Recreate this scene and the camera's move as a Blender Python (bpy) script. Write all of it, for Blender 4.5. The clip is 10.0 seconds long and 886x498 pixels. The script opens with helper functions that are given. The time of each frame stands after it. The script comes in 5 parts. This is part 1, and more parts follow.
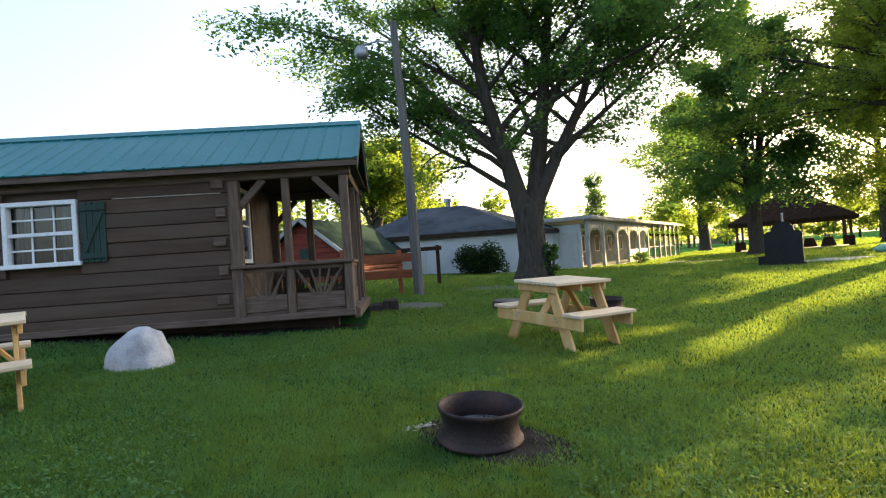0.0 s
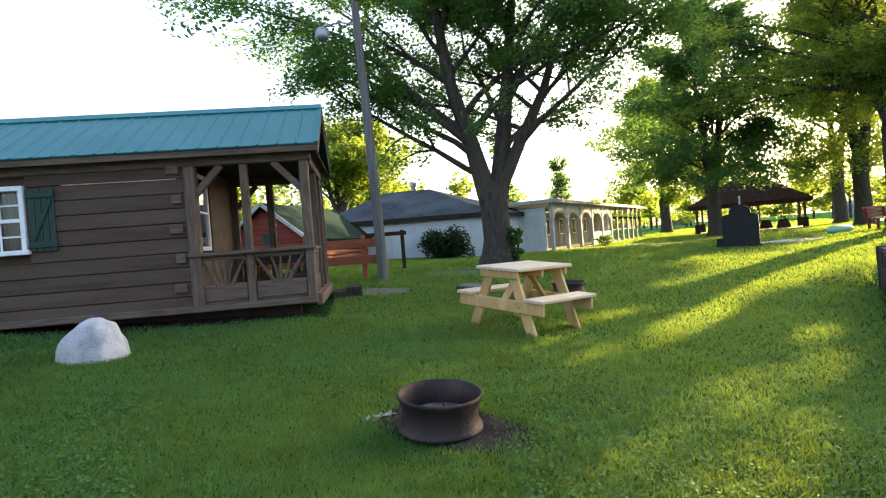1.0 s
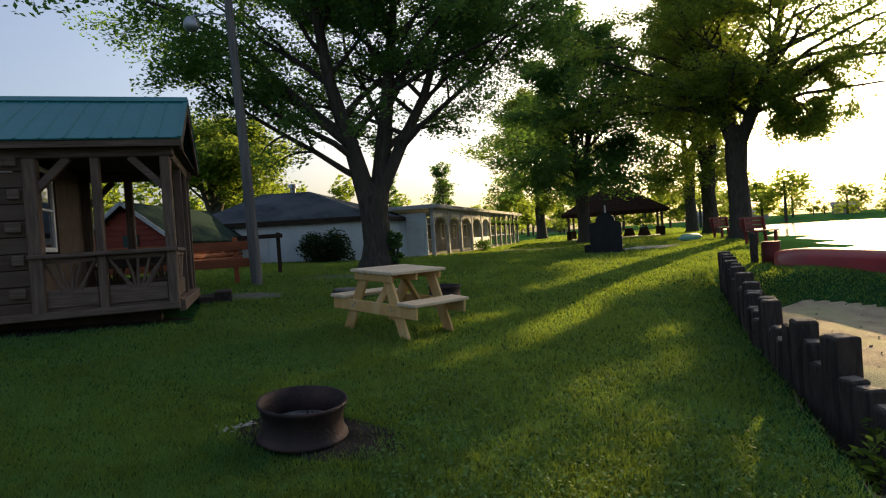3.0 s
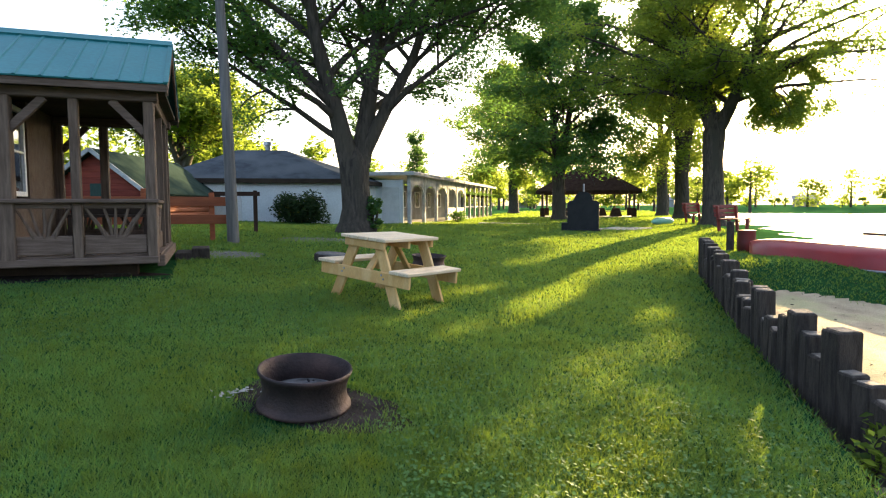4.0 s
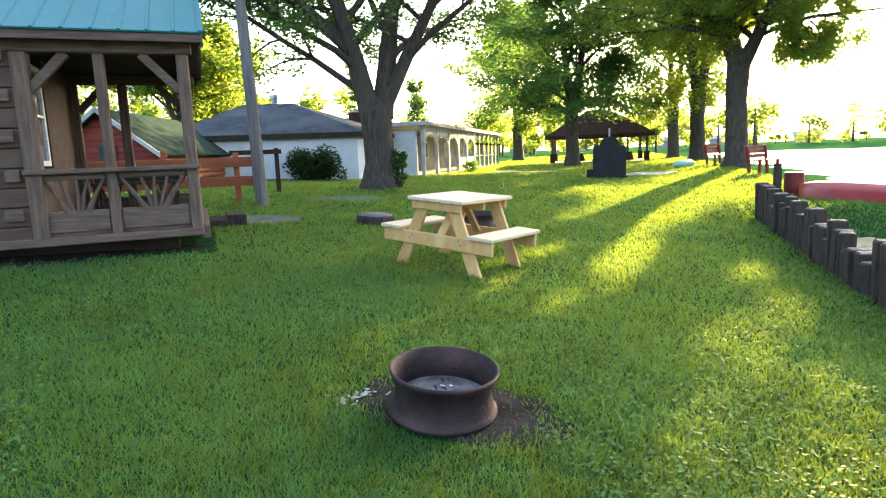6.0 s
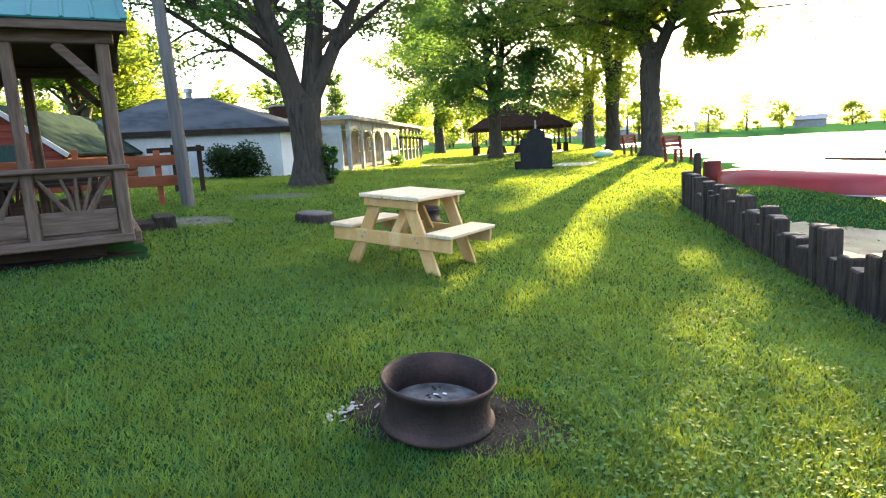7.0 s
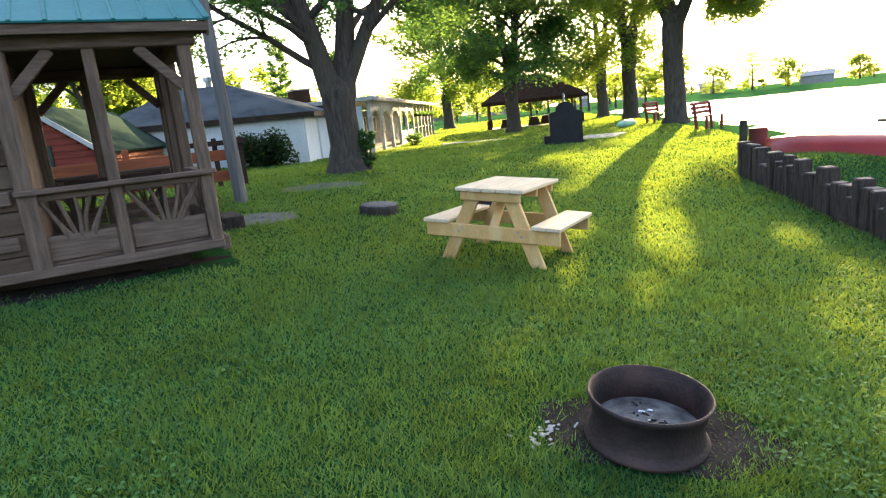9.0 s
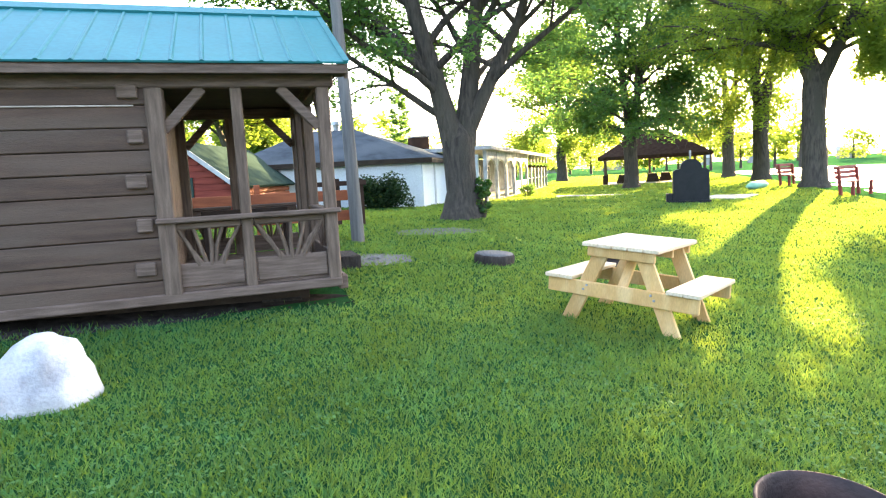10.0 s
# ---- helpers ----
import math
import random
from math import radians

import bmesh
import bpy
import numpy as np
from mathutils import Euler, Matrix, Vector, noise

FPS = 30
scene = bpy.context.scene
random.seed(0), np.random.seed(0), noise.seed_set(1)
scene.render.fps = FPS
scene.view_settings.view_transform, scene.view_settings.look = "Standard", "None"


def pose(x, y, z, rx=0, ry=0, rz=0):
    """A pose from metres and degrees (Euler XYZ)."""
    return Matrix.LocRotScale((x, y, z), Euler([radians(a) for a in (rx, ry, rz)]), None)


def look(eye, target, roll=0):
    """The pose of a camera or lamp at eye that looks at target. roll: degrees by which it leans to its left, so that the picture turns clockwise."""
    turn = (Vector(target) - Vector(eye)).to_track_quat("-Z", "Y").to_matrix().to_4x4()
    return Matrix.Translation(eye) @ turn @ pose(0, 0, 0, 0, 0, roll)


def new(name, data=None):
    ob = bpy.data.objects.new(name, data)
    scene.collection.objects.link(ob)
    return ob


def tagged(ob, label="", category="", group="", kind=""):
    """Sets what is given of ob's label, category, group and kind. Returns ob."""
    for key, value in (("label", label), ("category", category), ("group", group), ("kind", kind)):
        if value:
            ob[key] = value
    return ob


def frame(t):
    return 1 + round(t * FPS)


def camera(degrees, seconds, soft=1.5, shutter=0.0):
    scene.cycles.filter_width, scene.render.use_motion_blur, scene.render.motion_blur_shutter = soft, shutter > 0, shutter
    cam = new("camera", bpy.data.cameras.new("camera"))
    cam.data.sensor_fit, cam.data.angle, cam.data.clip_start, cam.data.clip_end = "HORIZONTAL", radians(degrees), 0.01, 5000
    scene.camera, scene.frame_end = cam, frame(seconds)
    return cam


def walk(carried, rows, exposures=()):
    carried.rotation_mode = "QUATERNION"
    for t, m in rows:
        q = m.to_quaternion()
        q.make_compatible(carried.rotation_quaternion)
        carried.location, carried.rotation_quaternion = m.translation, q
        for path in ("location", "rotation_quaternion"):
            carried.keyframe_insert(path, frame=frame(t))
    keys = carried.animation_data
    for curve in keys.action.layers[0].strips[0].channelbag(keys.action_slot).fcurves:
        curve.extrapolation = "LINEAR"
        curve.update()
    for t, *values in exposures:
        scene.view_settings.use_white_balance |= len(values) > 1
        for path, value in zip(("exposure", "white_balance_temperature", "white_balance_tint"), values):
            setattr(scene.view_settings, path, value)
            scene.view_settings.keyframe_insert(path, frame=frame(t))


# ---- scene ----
cam = camera(71.4, 10.0, soft=1.15)
ROWS = [  # seconds, place, yaw, pitch, roll
    (0, -0.017, 0.094, 1.039, -4.28, 1.07, -3.99),
    (0.5, 0.010, 0.115, 1.046, -7.08, -0.47, -5.09),
    (1, 0.047, 0.114, 1.072, -7.21, -0.71, -4.41),
    (1.5, 0.053, 0.074, 1.086, -6.21, 0.93, -3.53),
    (2, 0.069, 0.043, 1.085, -7.07, 0.82, -4.69),
    (2.5, 0.151, 0.081, 1.056, -12.44, 0.28, -6.34),
    (2.7, 0.188, 0.111, 1.046, -16.05, -0.64, -6.15),
    (3.8, -0.026, 0.308, 1.052, -19.71, -2.36, -0.32),
    (4, -0.074, 0.394, 1.061, -20.91, -4.01, -0.25),
    (4.5, -0.169, 0.547, 1.060, -14.63, -4.31, 0.96),
    (5, -0.298, 0.761, 1.085, -12.84, -4.17, -4.04),
    (5.5, -0.443, 1.008, 1.094, -12.74, -6.41, -1.91),
    (5.7, -0.523, 1.147, 1.129, -18.77, -7.59, -1.87),
    (6.8, -0.791, 1.555, 1.184, -23.71, -9.88, -2.68),
    (7, -0.852, 1.613, 1.189, -28.39, -9.68, -3.09),
    (7.5, -1.046, 1.705, 1.275, -40.83, -8.77, -0.15),
    (8, -1.182, 1.909, 1.286, -40.35, -7.48, -2.08),
    (8.5, -1.338, 2.098, 1.325, -31.22, -8.17, -5.48),
    (9, -1.549, 2.232, 1.416, -27.74, -12.00, -5.85),
    (9.5, -1.665, 2.314, 1.404, -22.66, -11.02, -3.24),
    (10, -1.580, 2.542, 1.409, -18.41, -6.77, -3.05),
]
EXPOSURES = [(0.0, 2.27), (1.0, 2.59), (1.6, 2.27), (2.1, 1.87), (2.5, 0.85), (2.8, 0.85), (3.8, 2.12), (4.2, 2.72), (4.5, 2.85), (5.0, 2.42), (5.5, 3.12), (6.8, 3.22), (7.1, 2.92), (7.5, 1.9), (8.0, 1.12), (8.5, 2.32), (9.0, 2.92), (9.5, 3.07), (10.0, 3.87)]
walk(cam, [(t, pose(x, y, z, 90 + pitch, 0, yaw) @ pose(0, 0, 0, 0, 0, roll)) for t, x, y, z, yaw, pitch, roll in ROWS],
     exposures=EXPOSURES)

# ---- world and sun ----
SUN_AZ, SUN_EL = radians(52.3), radians(13.5)   # azimuth from +y towards +x
SUN_DIR = Vector((math.sin(SUN_AZ) * math.cos(SUN_EL), math.cos(SUN_AZ) * math.cos(SUN_EL), math.sin(SUN_EL)))
world = bpy.data.worlds.new("sky")
scene.world = world
world.use_nodes = True
wn = world.node_tree
sky = wn.nodes.new("ShaderNodeTexSky")
sky.sky_type = "NISHITA"
sky.sun_disc = False
sky.sun_elevation, sky.sun_rotation = SUN_EL, SUN_AZ
sky.air_density, sky.dust_density = 1.0, 5.0
haze = wn.nodes.new("ShaderNodeVectorMath")   # thin even high cloud
haze.operation = "MULTIPLY_ADD"
haze.inputs[1].default_value = (1.0, 1.06, 1.22)
haze.inputs[2].default_value = (0.58, 0.61, 0.7)
wn.links.new(sky.outputs[0], haze.inputs[0])
wn.links.new(haze.outputs[0], wn.nodes["Background"].inputs[0])
wn.nodes["Background"].inputs[1].default_value = 0.095
sun = new("sun", bpy.data.lights.new("sun", "SUN"))
sun.data.energy, sun.data.angle, sun.data.color = 5.0, radians(0.55), (1.0, 0.71, 0.35)
sun.matrix_world = look(SUN_DIR * 100, (0, 0, 0))


# ---- materials ----
def material(name, base, dark, scale=8.0, rough=0.8, metal=0.0, bump=0.3, stretch=(1, 1, 1), fine=60.0, mix=0.5,
             third=None, third_scale=1.2, vary=0.12, spec=0.3, translucent=None, bump_size=0.01, random=True):
    """A node material: two noises mix two colours, a third large-scale tint, object-random value, and bump."""
    m = bpy.data.materials.new(name)
    m.use_nodes = True
    n, l = m.node_tree.nodes, m.node_tree.links
    b = n["Principled BSDF"]
    b.inputs["Roughness"].default_value, b.inputs["Metallic"].default_value = rough, metal
    b.inputs["Specular IOR Level"].default_value = spec
    tc, mp = n.new("ShaderNodeTexCoord"), n.new("ShaderNodeMapping")
    l.new(tc.outputs["Object"], mp.inputs[0])
    mp.inputs["Scale"].default_value = stretch
    info = n.new("ShaderNodeObjectInfo")
    off = n.new("ShaderNodeVectorMath")
    off.operation = "MULTIPLY_ADD"
    comb = n.new("ShaderNodeCombineXYZ")
    for i in range(3):
        l.new(info.outputs["Random"], comb.inputs[i])
    l.new(comb.outputs[0], off.inputs[0])
    off.inputs[1].default_value = (13, 29, 7)
    l.new(mp.outputs[0], off.inputs[2])
    def noise_node(s, detail):
        t = n.new("ShaderNodeTexNoise")
        t.inputs["Scale"].default_value, t.inputs["Detail"].default_value = s, detail
        l.new(off.outputs[0], t.inputs["Vector"])
        return t
    a, f = noise_node(scale, 6), noise_node(fine, 4)
    ramp = n.new("ShaderNodeMapRange")
    ramp.inputs[1].default_value, ramp.inputs[2].default_value = 0.32, 0.68
    l.new(a.outputs["Fac"], ramp.inputs[0])
    cm = n.new("ShaderNodeMix")
    cm.data_type = "RGBA"
    cm.inputs["A"].default_value, cm.inputs["B"].default_value = (*dark, 1), (*base, 1)
    l.new(ramp.outputs[0], cm.inputs["Factor"])
    col = cm.outputs["Result"]
    if third:
        c = noise_node(third_scale, 3)
        r2 = n.new("ShaderNodeMapRange")
        r2.inputs[1].default_value, r2.inputs[2].default_value = 0.45, 0.65
        l.new(c.outputs["Fac"], r2.inputs[0])
        m2 = n.new("ShaderNodeMix")
        m2.data_type = "RGBA"
        l.new(r2.outputs[0], m2.inputs["Factor"])
        l.new(col, m2.inputs["A"])
        m2.inputs["B"].default_value = (*third, 1)
        col = m2.outputs["Result"]
    hsv = n.new("ShaderNodeHueSaturation")
    v = n.new("ShaderNodeMath")
    v.operation = "MULTIPLY_ADD"
    v.inputs[1].default_value, v.inputs[2].default_value = 0.5, 0.75
    l.new(f.outputs["Fac"], v.inputs[0])
    if random:
        v2 = n.new("ShaderNodeMath")
        v2.operation = "MULTIPLY_ADD"
        v2.inputs[1].default_value = vary * 2
        l.new(info.outputs["Random"], v2.inputs[0])
        v3 = n.new("ShaderNodeMath")
        v3.operation = "SUBTRACT"
        l.new(v.outputs[0], v2.inputs[2])
        l.new(v2.outputs[0], v3.inputs[0])
        v3.inputs[1].default_value = vary
        l.new(v3.outputs[0], hsv.inputs["Value"])
    else:
        l.new(v.outputs[0], hsv.inputs["Value"])
    l.new(col, hsv.inputs["Color"])
    l.new(hsv.outputs[0], b.inputs["Base Color"])
    if bump:
        bp = n.new("ShaderNodeBump")
        bp.inputs["Strength"].default_value, bp.inputs["Distance"].default_value = bump, bump_size
        add = n.new("ShaderNodeMath")
        l.new(a.outputs["Fac"], add.inputs[0])
        l.new(f.outputs["Fac"], add.inputs[1])
        l.new(add.outputs[0], bp.inputs["Height"])
        l.new(bp.outputs[0], b.inputs["Normal"])
    if translucent:
        tr = n.new("ShaderNodeBsdfTranslucent")
        tr.inputs[0].default_value = (*translucent, 1)
        mx = n.new("ShaderNodeMixShader")
        mx.inputs[0].default_value = mix
        l.new(b.outputs[0], mx.inputs[1])
        l.new(tr.outputs[0], mx.inputs[2])
        l.new(mx.outputs[0], n["Material Output"].inputs[0])
    return m


def island_leaf(name, base, dark, through_colour, mix=0.45, yellow=(0.2, 0.2, 0.03), patchy=False):
    """Leaf or grass blade: colour varied by island, light shining through."""
    m = bpy.data.materials.new(name)
    m.use_nodes = True
    n, l = m.node_tree.nodes, m.node_tree.links
    b = n["Principled BSDF"]
    b.inputs["Roughness"].default_value, b.inputs["Specular IOR Level"].default_value = 0.65, 0.12
    g = n.new("ShaderNodeNewGeometry")
    cr = n.new("ShaderNodeValToRGB")
    cr.color_ramp.elements[0].color, cr.color_ramp.elements[1].color = (*dark, 1), (*base, 1)
    e = cr.color_ramp.elements.new(0.93)
    e.color = (*base, 1)
    cr.color_ramp.elements[2].color = (*yellow, 1)
    cr.color_ramp.elements[2].position = 1.0
    l.new(g.outputs["Random Per Island"], cr.inputs[0])
    colour = cr.outputs[0]
    if patchy:   # lusher and thinner places, from a hand's width to a stride
        for scale, low, high in ((7.0, 0.68, 1.35), (1.1, 0.78, 1.25)):
            t, r, h = n.new("ShaderNodeTexNoise"), n.new("ShaderNodeMapRange"), n.new("ShaderNodeHueSaturation")
            t.inputs["Scale"].default_value, t.inputs["Detail"].default_value = scale, 3
            l.new(g.outputs["Position"], t.inputs["Vector"])
            r.inputs[1].default_value, r.inputs[2].default_value, r.inputs[3].default_value, r.inputs[4].default_value = 0.32, 0.68, low, high
            l.new(t.outputs["Fac"], r.inputs[0])
            l.new(r.outputs[0], h.inputs["Value"])
            l.new(colour, h.inputs["Color"])
            colour = h.outputs[0]
    l.new(colour, b.inputs["Base Color"])
    tr = n.new("ShaderNodeBsdfTranslucent")
    mc = n.new("ShaderNodeMix")
    mc.data_type = "RGBA"
    mc.inputs["Factor"].default_value = 0.35
    mc.inputs["A"].default_value = (*through_colour, 1)
    l.new(colour, mc.inputs["B"])
    l.new(mc.outputs["Result"], tr.inputs[0])
    mx = n.new("ShaderNodeMixShader")
    mx.inputs[0].default_value = mix
    l.new(b.outputs[0], mx.inputs[1])
    l.new(tr.outputs[0], mx.inputs[2])
    l.new(mx.outputs[0], n["Material Output"].inputs[0])
    return m


M_LOG = material("stained_log", (0.09, 0.055, 0.036), (0.056, 0.034, 0.023), 3, 0.75, stretch=(0.6, 6, 6), fine=40, bump=0.5, third=(0.09, 0.062, 0.044), third_scale=0.8)
M_POST = material("weathered_post", (0.15, 0.105, 0.075), (0.075, 0.05, 0.035), 4, 0.8, stretch=(8, 8, 0.8), fine=40, bump=0.5)
M_RAIL = material("weathered_rail", (0.15, 0.105, 0.08), (0.075, 0.05, 0.035), 4, 0.8, stretch=(0.8, 8, 8), fine=40, bump=0.5)
# dark wood; for ceiling, soffits, underfloor and room the shade is in the colour
M_SHADE_WOOD = material("dark_shaded_wood", (0.05, 0.035, 0.025), (0.03, 0.02, 0.015), 4, 0.85, fine=40)
M_CHINK = material("chinking", (0.42, 0.36, 0.3), (0.3, 0.25, 0.2), 10, 0.9)
M_TEAL = material("teal_metal_roof", (0.02, 0.155, 0.165), (0.016, 0.13, 0.14), 1.5, 0.5, spec=0.3, bump=0.05, fine=20, vary=0.05, third=(0.024, 0.15, 0.155))
M_WHITE = material("white_paint", (0.78, 0.79, 0.8), (0.66, 0.67, 0.68), 3, 0.6, bump=0.1, fine=30)
M_SHUTTER = material("dark_green_paint", (0.02, 0.05, 0.038), (0.012, 0.032, 0.025), 5, 0.6, stretch=(5, 5, 1))
M_CURTAIN = material("curtain", (0.085, 0.084, 0.08), (0.035, 0.034, 0.032), 4, 0.9, stretch=(12, 1, 0.6))
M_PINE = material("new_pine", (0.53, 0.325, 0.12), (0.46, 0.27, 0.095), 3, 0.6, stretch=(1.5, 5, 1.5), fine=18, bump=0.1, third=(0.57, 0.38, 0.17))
# paler than the legs: weathering, plus sunlight from above put into the colour
M_PINE_TOP = material("sunlit_weathered_pine_top", (0.64, 0.53, 0.37), (0.5, 0.39, 0.25), 4, 0.6, stretch=(1.0, 12, 12), fine=30, bump=0.25)
M_RUST = material("rusty_steel", (0.04, 0.026, 0.024), (0.017, 0.013, 0.013), 6, 0.6, metal=0.35, fine=50, bump=0.5, third=(0.066, 0.038, 0.032), third_scale=3.5)
M_ASH = material("ash", (0.15, 0.148, 0.145), (0.05, 0.047, 0.045), 14, 0.95, fine=90, bump=0.8)
M_DIRT = material("bare_dirt", (0.062, 0.052, 0.044), (0.03, 0.026, 0.023), 6, 0.95, spec=0.0, fine=60, bump=1.0, random=False, bump_size=0.03)
M_GRAVEL = material("grey_gravel", (0.17, 0.166, 0.16), (0.085, 0.084, 0.08), 30, 0.95, fine=120, bump=1.0)
M_ROCK = material("white_granite", (0.42, 0.43, 0.44), (0.22, 0.225, 0.235), 5, 0.85, fine=45, bump=0.7, third=(0.52, 0.52, 0.52), third_scale=2)
M_WALL = material("white_wall", (0.78, 0.82, 0.85), (0.68, 0.72, 0.75), 1.2, 0.8, fine=25, bump=0.1, third=(0.72, 0.76, 0.78))
M_ARCADE = material("peeling_white_paint", (0.46, 0.46, 0.44), (0.24, 0.24, 0.225), 3, 0.8, fine=20, bump=0.3, third=(0.42, 0.42, 0.4))
M_SHINGLE = material("grey_shingle", (0.066, 0.078, 0.09), (0.042, 0.05, 0.058), 3, 0.9, spec=0.0, fine=40, bump=0.6, third=(0.08, 0.092, 0.102), third_scale=0.7)
M_GREENSHINGLE = material("green_shingle", (0.035, 0.055, 0.048), (0.022, 0.036, 0.032), 3, 0.9, spec=0.0, fine=40, bump=0.6)
M_BROWNSHINGLE = material("brown_shingle", (0.055, 0.035, 0.026), (0.035, 0.022, 0.017), 3, 0.9, spec=0.0, fine=40, bump=0.6)
# white wall made grey: the arcade's inner shade is put into the colour
M_SHADEDWALL = material("shade_grey_wall", (0.26, 0.27, 0.28), (0.17, 0.175, 0.18), 1.5, 0.85, spec=0.1, fine=25)
M_RED = material("barn_red", (0.27, 0.05, 0.028), (0.18, 0.03, 0.018), 3, 0.75, stretch=(0.6, 6, 6))
M_ORANGE = material("red_cedar", (0.36, 0.11, 0.045), (0.24, 0.07, 0.03), 3, 0.75, stretch=(0.6, 6, 6))
M_BLACK = material("black_steel", (0.016, 0.016, 0.017), (0.01, 0.01, 0.011), 6, 0.55, metal=0.2, bump=0.2)
M_BARK = material("bark", (0.11, 0.09, 0.07), (0.042, 0.034, 0.027), 5, 0.95, stretch=(3, 3, 0.6), fine=30, bump=1.0, bump_size=0.04, third=(0.07, 0.06, 0.045), third_scale=1)
M_POLE = material("utility_pole", (0.15, 0.142, 0.13), (0.09, 0.086, 0.08), 3, 0.9, stretch=(8, 8, 0.5), fine=40)
M_TIMBER = material("old_timber", (0.07, 0.056, 0.045), (0.028, 0.022, 0.018), 5, 0.9, stretch=(6, 6, 1), fine=40, bump=0.9, bump_size=0.02)
M_TIMBER_TOP = material("timber_end_grain", (0.24, 0.2, 0.16), (0.09, 0.075, 0.06), 12, 0.9, fine=60, bump=0.9)
M_SAND = material("sand", (0.46, 0.37, 0.23), (0.27, 0.21, 0.13), 2.5, 0.95, fine=40, bump=0.8, random=False, bump_size=0.03, third=(0.36, 0.33, 0.17))
M_CANOE = material("red_canoe_hull", (0.3, 0.02, 0.02), (0.22, 0.014, 0.016), 2, 0.4, spec=0.5, bump=0.05)
M_REDBENCH = material("red_bench_paint", (0.2, 0.035, 0.025), (0.13, 0.022, 0.018), 4, 0.65)
M_CONCRETE = material("concrete", (0.42, 0.41, 0.38), (0.3, 0.29, 0.27), 2.5, 0.9, fine=40, bump=0.3)
M_MINT = material("mint_plastic", (0.25, 0.55, 0.4), (0.2, 0.45, 0.33), 2, 0.5)
M_GREY = material("galvanised_metal", (0.35, 0.36, 0.37), (0.25, 0.26, 0.27), 6, 0.45, metal=0.6)
M_BOAT = material("pale_boat_hull", (0.6, 0.65, 0.68), (0.5, 0.55, 0.58), 2, 0.4)
M_BOATSEAT = material("blue_seat", (0.05, 0.12, 0.2), (0.03, 0.08, 0.14), 2, 0.6)
# one pale tone for wall and roof; distance haze is put into the colour
M_FARHOUSE = material("hazed_far_siding", (0.35, 0.34, 0.33), (0.25, 0.25, 0.25), 1, 0.8)
M_BARRIER = material("dark_red_drum", (0.12, 0.03, 0.025), (0.08, 0.02, 0.02), 3, 0.6)
M_LEAF = island_leaf("maple_leaf", (0.055, 0.13, 0.055), (0.03, 0.08, 0.036), (0.26, 0.46, 0.06), 0.5)
# paler, yellower copy of the leaf, with sunlight put into its colours
M_LEAF_SUNLIT = island_leaf("sunlit_leaf", (0.085, 0.15, 0.03), (0.045, 0.085, 0.02), (0.44, 0.56, 0.06), 0.58)
M_BLADE = island_leaf("grass_blade", (0.042, 0.15, 0.054), (0.018, 0.085, 0.032), (0.42, 0.54, 0.03), 0.44, yellow=(0.15, 0.185, 0.065), patchy=True)
M_CLOVER = island_leaf("clover_leaf", (0.1, 0.21, 0.06), (0.06, 0.14, 0.045), (0.25, 0.38, 0.05), 0.35, yellow=(0.1, 0.18, 0.06))
M_BUSH = island_leaf("dark_bush_leaf", (0.03, 0.06, 0.022), (0.012, 0.028, 0.012), (0.08, 0.14, 0.03), 0.25)
M_GRASS = material("lawn_soil_green", (0.038, 0.115, 0.036), (0.022, 0.07, 0.023), 9, 0.95, spec=0.0, fine=110, bump=1.0, random=False, bump_size=0.04, third=(0.032, 0.092, 0.03), third_scale=0.7)


def glass_material(name, tint, rough=0.03):
    m = bpy.data.materials.new(name)
    m.use_nodes = True
    b = m.node_tree.nodes["Principled BSDF"]
    b.inputs["Base Color"].default_value = (*tint, 1)
    b.inputs["Roughness"].default_value = rough
    b.inputs["Transmission Weight"].default_value = 1.0
    b.inputs["IOR"].default_value = 1.45
    return m


M_GLASS = glass_material("window_glass", (0.9, 0.95, 0.95))


def water_material():
    m = bpy.data.materials.new("lake_water")
    m.use_nodes = True
    n, l = m.node_tree.nodes, m.node_tree.links
    b = n["Principled BSDF"]
    b.inputs["Base Color"].default_value = (0.03, 0.04, 0.035, 1)
    b.inputs["Roughness"].default_value = 0.12
    b.inputs["IOR"].default_value = 1.33
    tc, mp, t = n.new("ShaderNodeTexCoord"), n.new("ShaderNodeMapping"), n.new("ShaderNodeTexNoise")
    mp.inputs["Scale"].default_value = (1.0, 1.6, 1)
    t.inputs["Scale"].default_value, t.inputs["Detail"].default_value = 1.6, 5
    l.new(tc.outputs["Object"], mp.inputs[0])
    l.new(mp.outputs[0], t.inputs["Vector"])
    bp = n.new("ShaderNodeBump")
    bp.inputs["Strength"].default_value, bp.inputs["Distance"].default_value = 0.35, 0.06
    l.new(t.outputs["Fac"], bp.inputs["Height"])
    l.new(bp.outputs[0], b.inputs["Normal"])
    return m


M_WATER = water_material()


